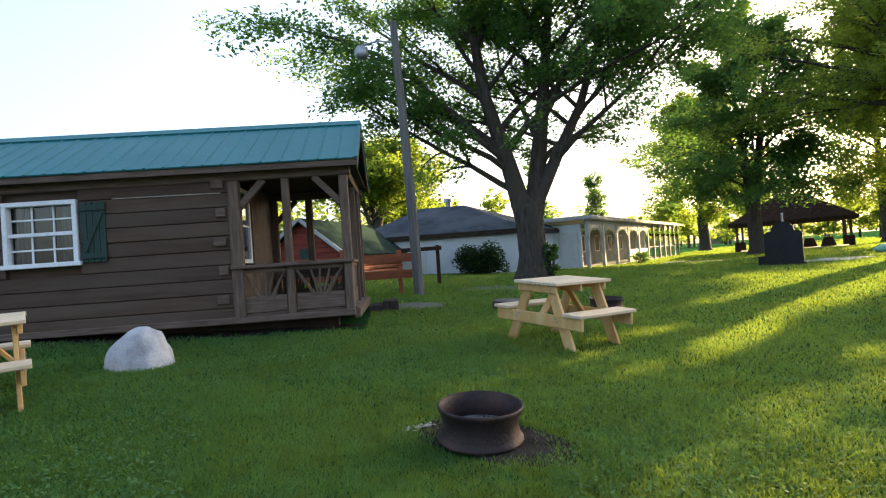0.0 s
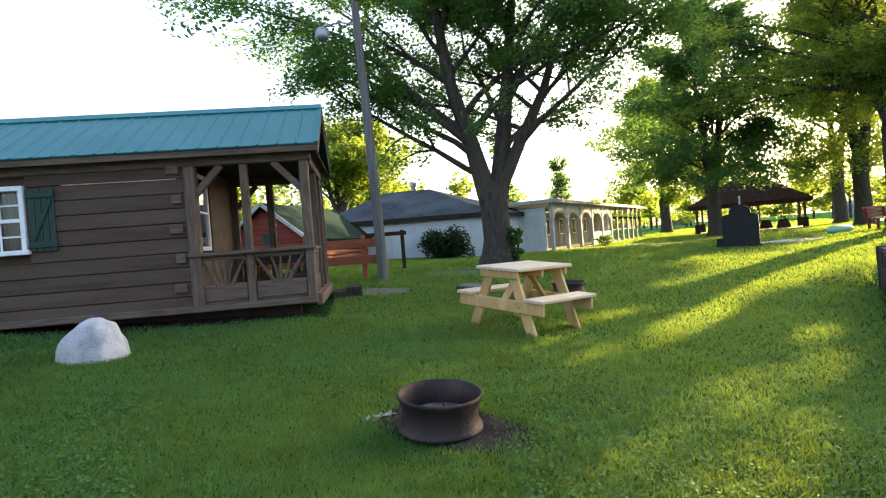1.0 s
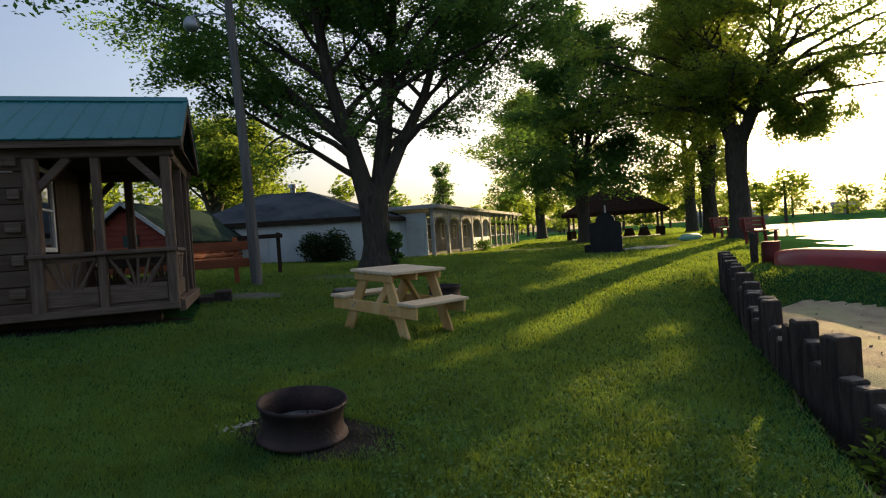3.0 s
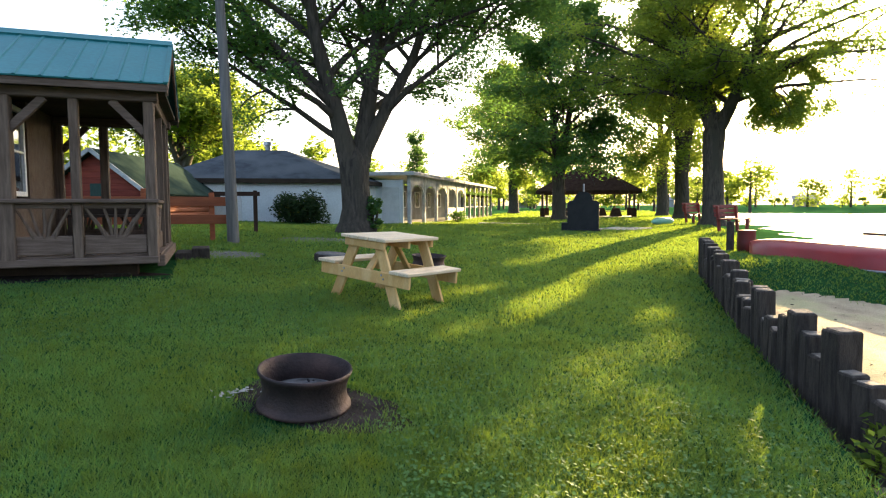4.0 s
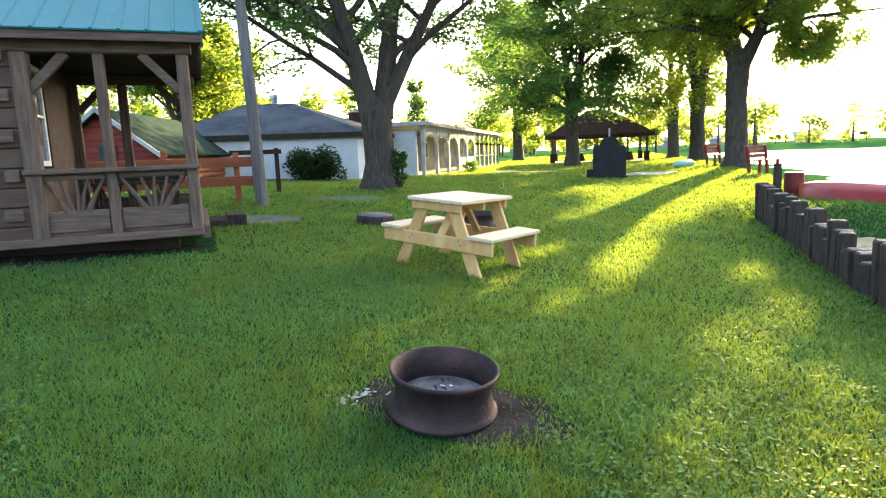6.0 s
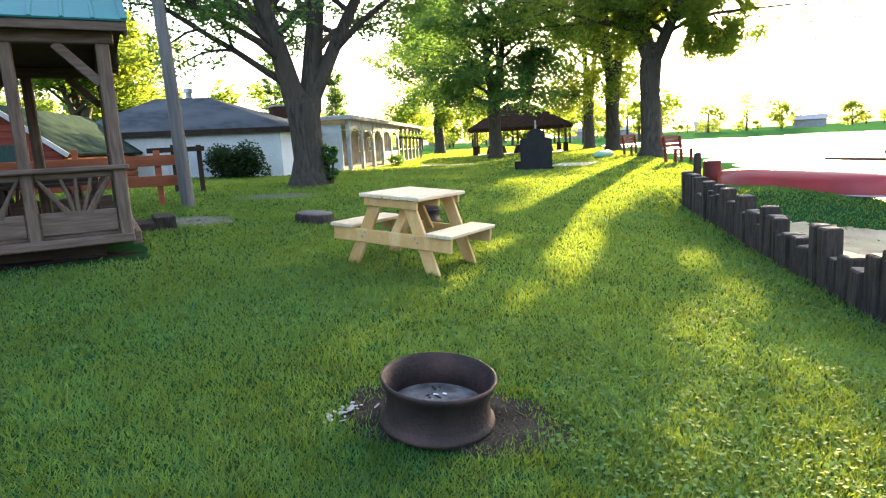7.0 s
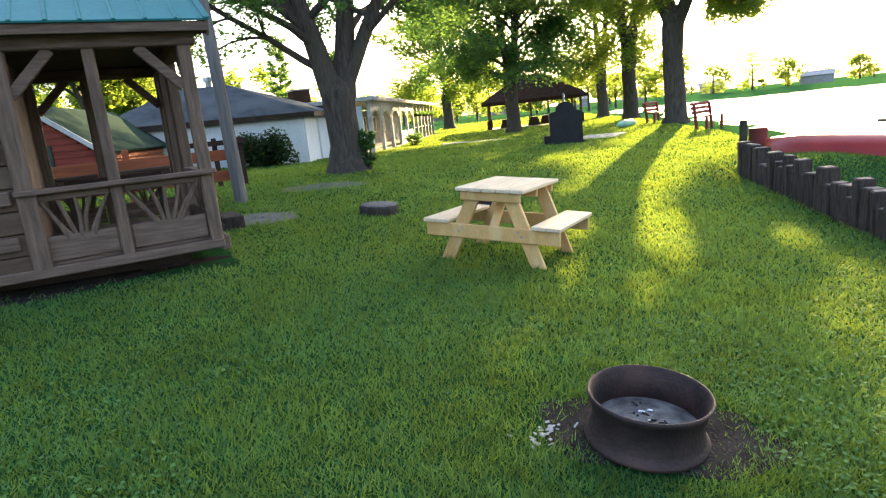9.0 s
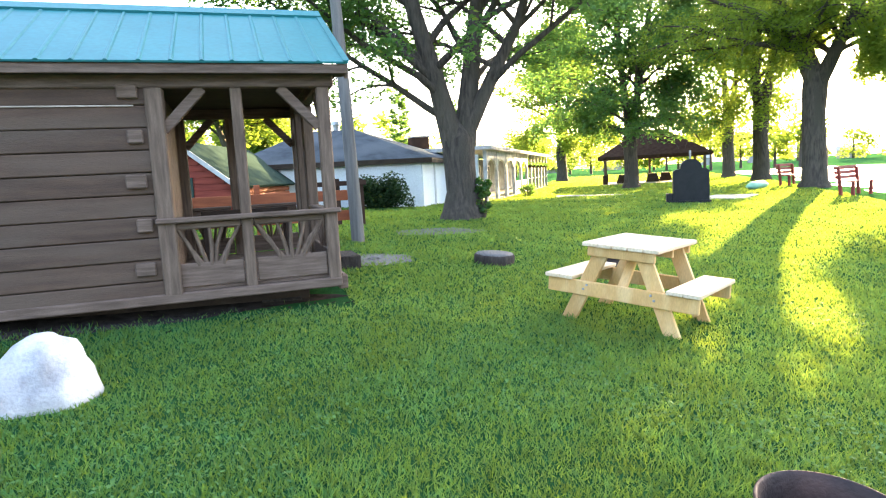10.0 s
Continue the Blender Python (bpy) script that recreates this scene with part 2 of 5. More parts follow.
# ---- mesh helpers ----
class Mesh:
    """Collects vertices and faces for one mesh."""

    def __init__(self):
        self.v, self.f, self.smooth = [], [], []

    def add(self, verts, faces, smooth=False):
        k = len(self.v)
        self.v += [tuple(p) for p in verts]
        self.f += [tuple(i + k for i in f) for f in faces]
        self.smooth += [smooth] * len(faces)
        return self

    def box(self, size, m=Matrix(), bevel=0.006, taper=1.0):
        """A box of that size, centred, with chamfered edges."""
        hx, hy, hz = size[0] / 2, size[1] / 2, size[2] / 2
        b = min(bevel, hx * 0.9, hy * 0.9, hz * 0.9)
        vs, idx = [], {}
        for sx in (-1, 1):
            for sy in (-1, 1):
                for sz in (-1, 1):
                    k = taper if sz > 0 else 1.0
                    for ax, c in enumerate(((hx, hy - b, hz - b), (hx - b, hy, hz - b), (hx - b, hy - b, hz))):
                        idx[sx, sy, sz, ax] = len(vs)
                        vs.append(m @ Vector((sx * c[0] * k, sy * c[1] * k, sz * c[2])))
        fs = []
        for ax in range(3):
            o = [i for i in range(3) if i != ax]
            for s in (-1, 1):
                q = []
                for a, c in ((-1, -1), (1, -1), (1, 1), (-1, 1)):
                    key = [0, 0, 0]
                    key[ax], key[o[0]], key[o[1]] = s, a, c
                    q.append(idx[key[0], key[1], key[2], ax])
                fs.append(q if (s > 0) == (ax != 1) else q[::-1])
        for ax in range(3):
            o = [i for i in range(3) if i != ax]
            for a in (-1, 1):
                for c in (-1, 1):
                    q = []
                    for s, w in ((-1, o[0]), (1, o[0]), (1, o[1]), (-1, o[1])):
                        key = [0, 0, 0]
                        key[ax], key[o[0]], key[o[1]] = s, a, c
                        q.append(idx[key[0], key[1], key[2], w])
                    fs.append(q)
        for sx in (-1, 1):
            for sy in (-1, 1):
                for sz in (-1, 1):
                    fs.append([idx[sx, sy, sz, i] for i in range(3)])
        return self.add(vs, fs)

    def beam(self, p, q, w, h, bevel=0.006, up=(0, 0, 1)):
        """A beam from p to q, w wide and h high."""
        p, q = Vector(p), Vector(q)
        x = (q - p).normalized()
        z = Vector(up)
        if abs(x.dot(z)) > 0.98:
            z = Vector((0, 1, 0))
        y = z.cross(x).normalized()
        z = x.cross(y)
        m = Matrix((x, y, z)).transposed().to_4x4()
        m.translation = (p + q) / 2
        return self.box(((q - p).length, w, h), m, bevel)

    def tube(self, points, radii, n=10, cap=True, rough=0.0, seed=0):
        rings = []
        rnd = random.Random(seed)
        pts = [Vector(p) for p in points]
        x = None
        for i, p in enumerate(pts):
            d = (pts[min(i + 1, len(pts) - 1)] - pts[max(i - 1, 0)]).normalized()
            if x is None:
                x = d.orthogonal().normalized()
            x = (x - d * x.dot(d)).normalized()
            y = d.cross(x)
            rings.append([p + (x * math.cos(a) + y * math.sin(a)) * radii[i] * (1 + rough * rnd.uniform(-1, 1))
                          for a in (2 * math.pi * k / n for k in range(n))])
        fs = []
        for i in range(len(rings) - 1):
            for k in range(n):
                fs.append((i * n + k, i * n + (k + 1) % n, (i + 1) * n + (k + 1) % n, (i + 1) * n + k))
        self.add([p for r in rings for p in r], fs, True)
        if cap:
            k = len(self.v)
            for ring, flip in ((rings[0], True), (rings[-1], False)):
                k = len(self.v)
                self.v += [tuple(p) for p in ring]
                self.f.append(tuple(range(k, k + n))[::-1] if flip else tuple(range(k, k + n)))
                self.smooth.append(False)
        return self

    def lathe(self, profile, n=40, m=Matrix()):
        k = len(profile)
        vs = [m @ Vector((r * math.cos(2 * math.pi * i / n), r * math.sin(2 * math.pi * i / n), z)) for i in range(n) for r, z in profile]
        fs = [(i * k + j, ((i + 1) % n) * k + j, ((i + 1) % n) * k + j + 1, i * k + j + 1) for i in range(n) for j in range(k - 1)]
        return self.add(vs, fs, True)

    def slab(self, outline, thick, m=Matrix()):
        """A flat outline in x, z given thickness along y."""
        k = len(outline)
        vs = [m @ Vector((x, -thick / 2, z)) for x, z in outline] + [m @ Vector((x, thick / 2, z)) for x, z in outline]
        fs = [tuple(range(k)), tuple(range(2 * k - 1, k - 1, -1))] + [(i, i + k, (i + 1) % k + k, (i + 1) % k) for i in range(k)]
        return self.add(vs, fs)

    def data(self, name, mat):
        me = bpy.data.meshes.new(name)
        me.from_pydata(self.v, [], self.f)
        me.polygons.foreach_set("use_smooth", self.smooth)
        me.materials.append(mat)
        me.update()
        return me


def part(name, mesh, mat, parent=None, label="", m=None):
    ob = new(name, mesh.data(name, mat) if isinstance(mesh, Mesh) else mesh)
    ob.parent = parent
    if m is not None:
        ob.matrix_basis = m
    if label:
        ob["label"] = label
    return ob


def thing(name, m, label, category, group="", kind=""):
    ob = new(name)
    ob.empty_display_size = 0.1
    ob.matrix_basis = m
    return tagged(ob, label, category, group, kind)


def solid(name, mesh, mat, label, category, kind="", group="", m=None):
    return tagged(part(name, mesh, mat, None, m=m), label, category, group, kind)


def fast_mesh(name, verts, faces, mat, smooth=False):
    """A large mesh from arrays; faces all have the same number of corners."""
    me = bpy.data.meshes.new(name)
    nf, k = faces.shape
    me.vertices.add(len(verts))
    me.vertices.foreach_set("co", np.asarray(verts, np.float32).ravel())
    me.loops.add(nf * k)
    me.loops.foreach_set("vertex_index", faces.astype(np.int32).ravel())
    me.polygons.add(nf)
    me.polygons.foreach_set("loop_start", np.arange(0, nf * k, k, dtype=np.int32))
    me.polygons.foreach_set("use_smooth", np.full(nf, smooth))
    me.materials.append(mat)
    me.update(calc_edges=True)
    return me


# ---- ground ----
WATER_Z = -1.0


def step(a, b, x):
    t = np.clip((x - a) / (b - a), 0, 1)
    return t * t * (3 - 2 * t)


def shore(x, y):
    """How far a place lies past the lawn's edge towards the lake, in metres; the edge runs along the timber wall and then the bank."""
    return (x - 4.45) * 0.80 - (y - 4.3) * 0.60


def mound(x, y):
    """A grassy hump of the bank behind the timber wall, from 0 to 1."""
    a, b = (x - 10.9) * 0.25 - (y - 8.6) * 0.97, (x - 10.9) * 0.97 + (y - 8.6) * 0.25
    return np.exp(-np.abs(a / 2.1) ** 3 - np.abs(b / 1.25) ** 3)


def ground_z(x, y):
    x, y = np.asarray(x, float), np.asarray(y, float)
    s = 15.5 - 2.0 * np.log1p(np.exp(np.clip((15.5 - y) / 2.0, -40, 40)))
    s = np.maximum(s, -3)
    z = -0.5 + 0.07 * s - 0.45 * np.tanh(x / 10) + 0.1 * step(19, 27, y) * step(8, 20, x)
    z = z + 0.08 * np.exp(-((x - 1.2) ** 2 + (y - 5.8) ** 2) / 12.0)
    d = shore(x, y)
    beach = step(0.05, 0.25, d) * (1 - step(9.5, 11.5, y)) * 0.28
    drop = step(3.0, 9.0, d) * 1.3
    far = step(170, 190, np.hypot(x, y))
    z = z - beach - drop * (1 - far) + 0.48 * mound(x, y)
    return z + 0.015 * np.sin(x * 1.7 + 0.4) * np.sin(y * 1.3)


def place(x, y, rz=0, dz=0.0):
    return pose(x, y, float(ground_z(x, y)) + dz, 0, 0, rz)


def build_ground():
    def axis(near, step_near, far, n):
        a = list(np.arange(near[0], near[1], step_near))
        up = [near[1] + (far - near[1]) * (i / n) ** 2.5 for i in range(n + 1)]
        down = [near[0] - (far + near[0]) * (i / n) ** 2.5 for i in range(n, 0, -1)]
        return np.array(down + a + up)
    xs, ys = axis((-12, 26), 0.2, 1500, 30), axis((-6, 34), 0.2, 1500, 30)
    X, Y = np.meshgrid(xs, ys, indexing="ij")
    Z = ground_z(X, Y)
    v = np.stack([X, Y, Z], -1).reshape(-1, 3)
    i = np.arange(len(xs) * len(ys)).reshape(len(xs), len(ys))
    f = np.stack([i[:-1, :-1], i[1:, :-1], i[1:, 1:], i[:-1, 1:]], -1).reshape(-1, 4)
    me = fast_mesh("ground", v, f, M_GRASS, True)
    tagged(new("ground", me), "mown green lawn sloping gently, with a sandy strip by the lake", "lawn", kind="structure")
    w = Mesh().add([(-400, -600, WATER_Z), (1400, -600, WATER_Z), (1400, 1400, WATER_Z), (-400, 1400, WATER_Z)], [(0, 1, 2, 3)])
    solid("water", w, M_WATER, "calm lake water glaring under a low sun", "lake", "structure")


build_ground()


def build_beach():
    """A sandy sheet along the lawn's edge, down under the water."""
    s = np.arange(-26, 9.3, 0.12)
    d = np.concatenate([np.arange(0.12, 6, 0.12), np.arange(6, 12, 0.5)])
    Sg, D = np.meshgrid(s, d, indexing="ij")
    end = step(3.2, 9.0, Sg)
    D = D + 0.10 * np.sin(Sg * 2.1) * (D < 0.5) + end * (2.6 + 0.25 * np.sin(Sg * 3.0)) * (1 - D / 12)
    X, Y = 4.45 + 0.6 * Sg + 0.8 * D, 4.3 + 0.8 * Sg - 0.6 * D
    under = 0.12 * step(0.15, 0.4, mound(X, Y) + 0.05 * np.sin(X * 7 + Y * 5))   # the hump's turf covers the sand
    v = np.stack([X, Y, ground_z(X, Y) - under + 0.012 + 0.006 * np.sin(X * 5 + Y * 3) * np.sin(Y * 4.1)], -1).reshape(-1, 3)
    k = np.arange(len(s) * len(d)).reshape(len(s), len(d))
    f = np.stack([k[:-1, :-1], k[:-1, 1:], k[1:, 1:], k[1:, :-1]], -1).reshape(-1, 4)
    tagged(new("beach", fast_mesh("beach", v, f, M_SAND, True)), "tan sandy beach behind the timber wall", "beach", kind="structure")


build_beach()


# ---- trees ----
def leaf_cloud(centres, radii, count, size, seed, flat=0.6):
    """Folded leaves scattered in many small clumps; arrays of vertices and quads."""
    r = np.random.default_rng(seed)
    centres, radii = np.asarray(centres), np.asarray(radii)
    pick = r.integers(0, len(centres), count)
    d = r.normal(size=(count, 3))
    d /= np.linalg.norm(d, axis=1)[:, None]
    d *= (r.random(count) ** 0.45)[:, None]
    d[:, 2] *= flat
    c = centres[pick] + d * radii[pick][:, None]
    a = r.normal(size=(count, 3)) * (1, 1, 0.45)
    a /= np.linalg.norm(a, axis=1)[:, None]
    b = np.cross(a, r.normal(size=(count, 3)) * 0.6 + (0, 0, 1))
    b /= np.linalg.norm(b, axis=1)[:, None] + 1e-6
    s = (size * r.uniform(0.6, 1.3, count))[:, None]
    n = np.cross(a, b)
    v = np.stack([c - a * s, c + b * s * 0.55 - n * s * 0.15, c + a * s, c - b * s * 0.55 - n * s * 0.15], 1).reshape(-1, 3)
    return v, np.arange(count * 4).reshape(-1, 4)


def tree(name, x, y, trunk, leaders, side, leaves, leaf, label, seed, mat=M_LEAF, low=(), fork=2.8, radius=5.0, clump=0.7, droop=0.25, category="tree", bottom=0.0, gaps=(), sprays=(), open_side=None):
    """trunk: radius; leaders: lists of points from the fork up; side: side limbs along each leader; low: (azimuth,
    height, length) limbs on the trunk; gaps: (across, height, half width, half height) of openings cut through the
    crown along the sun's rays, to place light on the lawn;
    open_side: an azimuth with no low side limbs; sprays: (count, from, to, low, high) of drooping twigs across the
    crown's lower edge, for foliage and to block sun."""
    rnd = random.Random(seed)
    root = thing(name, pose(x, y, float(ground_z(x, y))), label, category)
    hs = [-0.15, 0.08, 0.3, fork * 0.35, fork * 0.7, fork, fork * 1.12, fork * 1.28]
    rs = [trunk * 1.5, trunk * 1.32, trunk * 1.1, trunk * 0.97, trunk * 0.93, trunk * 1.0, trunk * 0.78, trunk * 0.3]
    part("trunk", Mesh().tube([(0.03 * math.sin(h * 2), 0.02 * h, h) for h in hs], rs, 20, rough=0.05, seed=seed), M_BARK, root, "rough grey-brown trunk")
    tips, twigs = [], Mesh()

    def limb(p, d, length, rad, depth):
        pts, rr, d = [Vector(p)], [rad], Vector(d).normalized()
        segs = 6
        for i in range(segs):
            sag = -droop * (i / segs) * 0.35
            d = (d + Vector((rnd.uniform(-1, 1), rnd.uniform(-1, 1), rnd.uniform(-0.7, 0.7))) * 0.22 + Vector((0, 0, sag))).normalized()
            pts.append(pts[-1] + d * length / segs)
            rr.append(max(0.006, rad * (1 - 0.8 * (i + 1) / segs)))
        if rad > 0.05:
            part("limb", Mesh().tube(pts, rr, 9, rough=0.05, seed=seed), M_BARK, root)
        else:
            twigs.tube(pts, rr, 5, cap=False)
        if depth == 0:
            tips.extend(pts[2:])
            return
        tips.append(pts[-1])
        for k in range(2, segs + 1):
            for s in (-1, 1):
                if rnd.random() < 0.8:
                    q = Vector((-d.y, d.x, 0)) * s + d * rnd.uniform(0.3, 1.0) + Vector((0, 0, rnd.uniform(-0.4, 0.45)))
                    limb(pts[k], q, length * rnd.uniform(0.28, 0.5), rr[k] * 0.55, depth - 1)

    for n, pts in enumerate(leaders):
        pts = [Vector(p) for p in pts]
        r0 = trunk * (0.72 if n < 2 else 0.5)
        rr = [r0 * (1 - 0.82 * i / (len(pts) - 1)) for i in range(len(pts))]
        part("leader", Mesh().tube(pts, rr, 14, rough=0.05, seed=seed + n), M_BARK, root, "thick rising stem")
        for s in range(side):
            t = (0.22 + 0.78 * (s + rnd.random()) / side) * (len(pts) - 1)
            i = min(int(t), len(pts) - 2)
            p = pts[i].lerp(pts[i + 1], t - i)
            az = s * 2.4 + n * 1.1 + rnd.uniform(-0.4, 0.4)
            f = t / (len(pts) - 1)
            out = math.hypot(p.x, p.y)
            length = max(1.2, radius * (1.0 - 0.55 * max(0.0, f - 0.35) / 0.65) - 0.5 * out) * rnd.uniform(0.75, 1.1)
            e = radians(24 + 36 * f)
            if open_side and f < 0.6 and abs((math.degrees(az) - open_side + 180) % 360 - 180) < 42:
                continue
            limb(p, (math.sin(az) * math.cos(e), math.cos(az) * math.cos(e), math.sin(e)), length, rr[i] * 0.42, 1)
    for az, h, length, rise in low:
        a, e = radians(az), radians(rise)
        start = Vector((0, 0, h))
        if h > fork * 1.2:
            stem = [Vector(p) for p in leaders[0 if az < 200 else 1]]
            k = max(i for i, p in enumerate(stem[:-1]) if p.z <= h)
            start = stem[k].lerp(stem[k + 1], (h - stem[k].z) / (stem[k + 1].z - stem[k].z))
        limb(start, (math.sin(a) * math.cos(e), math.cos(a) * math.cos(e), math.sin(e)), length, trunk * 0.24, 1)
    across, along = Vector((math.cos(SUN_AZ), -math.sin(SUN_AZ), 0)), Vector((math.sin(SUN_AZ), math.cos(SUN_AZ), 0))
    for count, a0, a1, h0, h1 in sprays:
        for _ in range(count):
            c, d, h = rnd.uniform(a0, a1), rnd.uniform(-2.2, 2.2), rnd.uniform(h0, h1)
            pts = [across * c * k + along * d * k + Vector((0, 0, h + e)) for k, e in ((0.8, 1.1), (0.9, 0.75), (0.97, 0.35), (1.0, 0.0))]
            twigs.tube(pts, [0.02, 0.015, 0.01, 0.006], 5, cap=False)
            tips += pts[1:] * 5
    part("brushwood", twigs, M_BARK, root)["kind"] = "stuff"
    tips = [t for t in tips if t.z > bottom]
    v, f = leaf_cloud([tuple(t) for t in tips], [clump * rnd.uniform(0.5, 1.2) for t in tips], leaves, leaf, seed, 0.7)
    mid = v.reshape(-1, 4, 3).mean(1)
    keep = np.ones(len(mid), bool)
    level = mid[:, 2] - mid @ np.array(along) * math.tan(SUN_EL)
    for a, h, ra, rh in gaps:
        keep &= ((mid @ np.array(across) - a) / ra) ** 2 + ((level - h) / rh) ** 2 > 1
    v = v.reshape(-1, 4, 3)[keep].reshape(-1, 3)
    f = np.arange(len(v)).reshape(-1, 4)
    crown = new("crown", fast_mesh("crown", v, f, mat))
    crown.parent = root
    crown["kind"] = "stuff"
    return root


def stems(fork, top, lean, count, seed):
    """Rising stems from a fork, each a list of points."""
    r = random.Random(seed)
    out = []
    for k in range(count):
        a = 6.283 * k / count + r.uniform(-0.4, 0.4)
        out.append([(math.sin(a) * lean * f + r.uniform(-0.15, 0.15) * f, math.cos(a) * lean * f + r.uniform(-0.15, 0.15) * f, fork * 0.9 + (top - fork * 0.9) * f) for f in (0, 0.2, 0.45, 0.7, 1.0)])
    return out


# the large maple between the cabin and the arcade
tree("maple_tree", 3.6, 16.5, 0.40,
     [[(-0.12, 0, 1.75), (-0.42, 0, 3.0), (-0.95, 0.1, 5.0), (-1.2, 0.1, 7.0), (-1.4, 0.2, 10.5)],
      [(0.14, 0, 1.75), (0.36, 0.1, 3.0), (0.65, 0.1, 5.0), (0.9, 0.0, 7.0), (1.2, 0, 11.0)],
      [(0.2, -0.05, 2.0), (0.8, -0.2, 3.2), (1.5, -0.3, 4.5), (2.1, -0.4, 6.2), (2.6, -0.5, 8.5)]],
     17, 140000, 0.062, "large spreading maple with a forked trunk on the lawn", 11, radius=6.0, clump=0.62, fork=1.85, bottom=2.7, open_side=205,
     low=[(-84, 2.2, 5.2, 22), (-96, 3.2, 6.6, 30), (-70, 3.4, 6.4, 36), (-130, 2.9, 4.5, 28)])
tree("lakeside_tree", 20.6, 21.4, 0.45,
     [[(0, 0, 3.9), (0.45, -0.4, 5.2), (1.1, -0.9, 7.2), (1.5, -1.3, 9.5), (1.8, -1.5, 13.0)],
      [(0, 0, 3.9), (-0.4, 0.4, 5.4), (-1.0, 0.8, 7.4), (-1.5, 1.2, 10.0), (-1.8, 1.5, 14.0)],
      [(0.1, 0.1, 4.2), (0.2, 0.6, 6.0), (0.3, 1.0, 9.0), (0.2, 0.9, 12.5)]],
     18, 135000, 0.066, "tall sunlit tree on the grassy lake bank", 12, mat=M_LEAF_SUNLIT, fork=4.0, radius=5.2, clump=0.6, droop=0.45, bottom=4.0,
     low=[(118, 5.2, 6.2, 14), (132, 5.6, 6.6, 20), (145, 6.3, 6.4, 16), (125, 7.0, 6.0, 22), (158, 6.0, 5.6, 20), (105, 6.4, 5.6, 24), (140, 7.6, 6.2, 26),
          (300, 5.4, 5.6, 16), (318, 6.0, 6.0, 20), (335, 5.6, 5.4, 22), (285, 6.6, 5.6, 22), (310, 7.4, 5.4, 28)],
     # leaves left out along the sun's rays, to lay light patches on the lawn
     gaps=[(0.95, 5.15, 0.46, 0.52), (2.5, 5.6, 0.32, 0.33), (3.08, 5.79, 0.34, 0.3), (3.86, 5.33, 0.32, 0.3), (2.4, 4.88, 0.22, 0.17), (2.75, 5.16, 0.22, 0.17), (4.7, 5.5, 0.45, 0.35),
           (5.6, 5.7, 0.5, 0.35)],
     # twigs added to block the sun and shade the lawn between those patches
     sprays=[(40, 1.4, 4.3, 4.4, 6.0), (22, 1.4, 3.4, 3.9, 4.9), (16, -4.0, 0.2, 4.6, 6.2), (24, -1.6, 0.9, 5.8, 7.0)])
tree("shade_tree", 18.1, 30.0, 0.36, stems(2.6, 11.0, 1.3, 3, 3), 14, 62000, 0.1, "dense dark shade tree before the shelter", 13, fork=2.6, radius=4.8, clump=0.75, droop=0.5, bottom=2.5,
     low=[(az, 2.6 + 0.3 * (az % 3), 4.2, 22) for az in range(20, 380, 40)], sprays=[(20, -3.6, 3.6, 3.2, 5.0)])
# the first tree's gaps keep the rays to the lawn patches clear
tree("bank_tree", 26.1, 29.4, 0.42, stems(3.2, 14.0, 1.8, 3, 4), 16, 40000, 0.1, "tree with a forked trunk near the bank", 14, mat=M_LEAF_SUNLIT, fork=3.4, radius=4.6, clump=0.85, bottom=2.2, gaps=[(3.9, 7.35, 1.0, 1.0), (5.5, 7.8, 1.2, 0.9)], sprays=[(26, -3.4, 1.6, 2.6, 5.0)])
tree("bank_tree", 32.0, 38.0, 0.4, stems(3.4, 14.0, 1.6, 3, 5), 14, 32000, 0.12, "slim tree among others near the bank", 15, mat=M_LEAF_SUNLIT, fork=3.4, radius=6.0, clump=1.0, bottom=2.2, sprays=[(24, -3.5, 3.5, 2.6, 5.0)])
tree("roadside_tree", 28.6, 55.6, 0.5, stems(3.0, 13.0, 1.8, 3, 6), 13, 40000, 0.16, "broad tree behind the arcade end", 16, mat=M_LEAF_SUNLIT, fork=3.0, radius=6.0, clump=1.2, droop=0.4, bottom=2.0, sprays=[(24, -5.0, 5.0, 2.8, 5.4)])
tree("back_tree", -1.5, 46, 0.5, stems(2.8, 8.0, 1.8, 3, 7), 12, 34000, 0.15, "yellow-green tree behind the red barn", 17, mat=M_LEAF_SUNLIT, fork=2.8, radius=5.5, clump=1.2, droop=0.4, bottom=1.6)
tree("far_spruce", 22.0, 66.0, 0.16, [[(0, 0, 0.8), (0, 0, 3.0), (0, 0.05, 5.5), (0, 0, 8.2)]], 40, 4200, 0.16, "narrow dark spruce behind the arcade roof", 19, fork=1.0, radius=1.5, clump=0.5, droop=0.7, bottom=0.8)
tree("far_spruce", 15.0, 64.0, 0.14, [[(0, 0, 0.8), (0, 0, 3.5), (0, 0.05, 6.5), (0, 0, 9.6)]], 34, 5000, 0.14, "tall thin spruce behind the house roof", 20, fork=1.0, radius=1.3, clump=0.35, droop=0.6, bottom=2.8)

# ---- cabin ----
CF, CB, CR, CL, CP = 8.65, 11.40, -0.66, -9.6, -2.22   # front, back, porch end, left end, wall's porch side
FLOOR_Z, BEAM_Z = 0.50, 2.31
EAVE_Z, RIDGE_Z, RIDGE_Y = 2.50, 3.33, (CF + CB) / 2
cabin = thing("cabin", pose(0, 0, 0), "brown log cabin with teal metal roof and corner porch", "cabin")


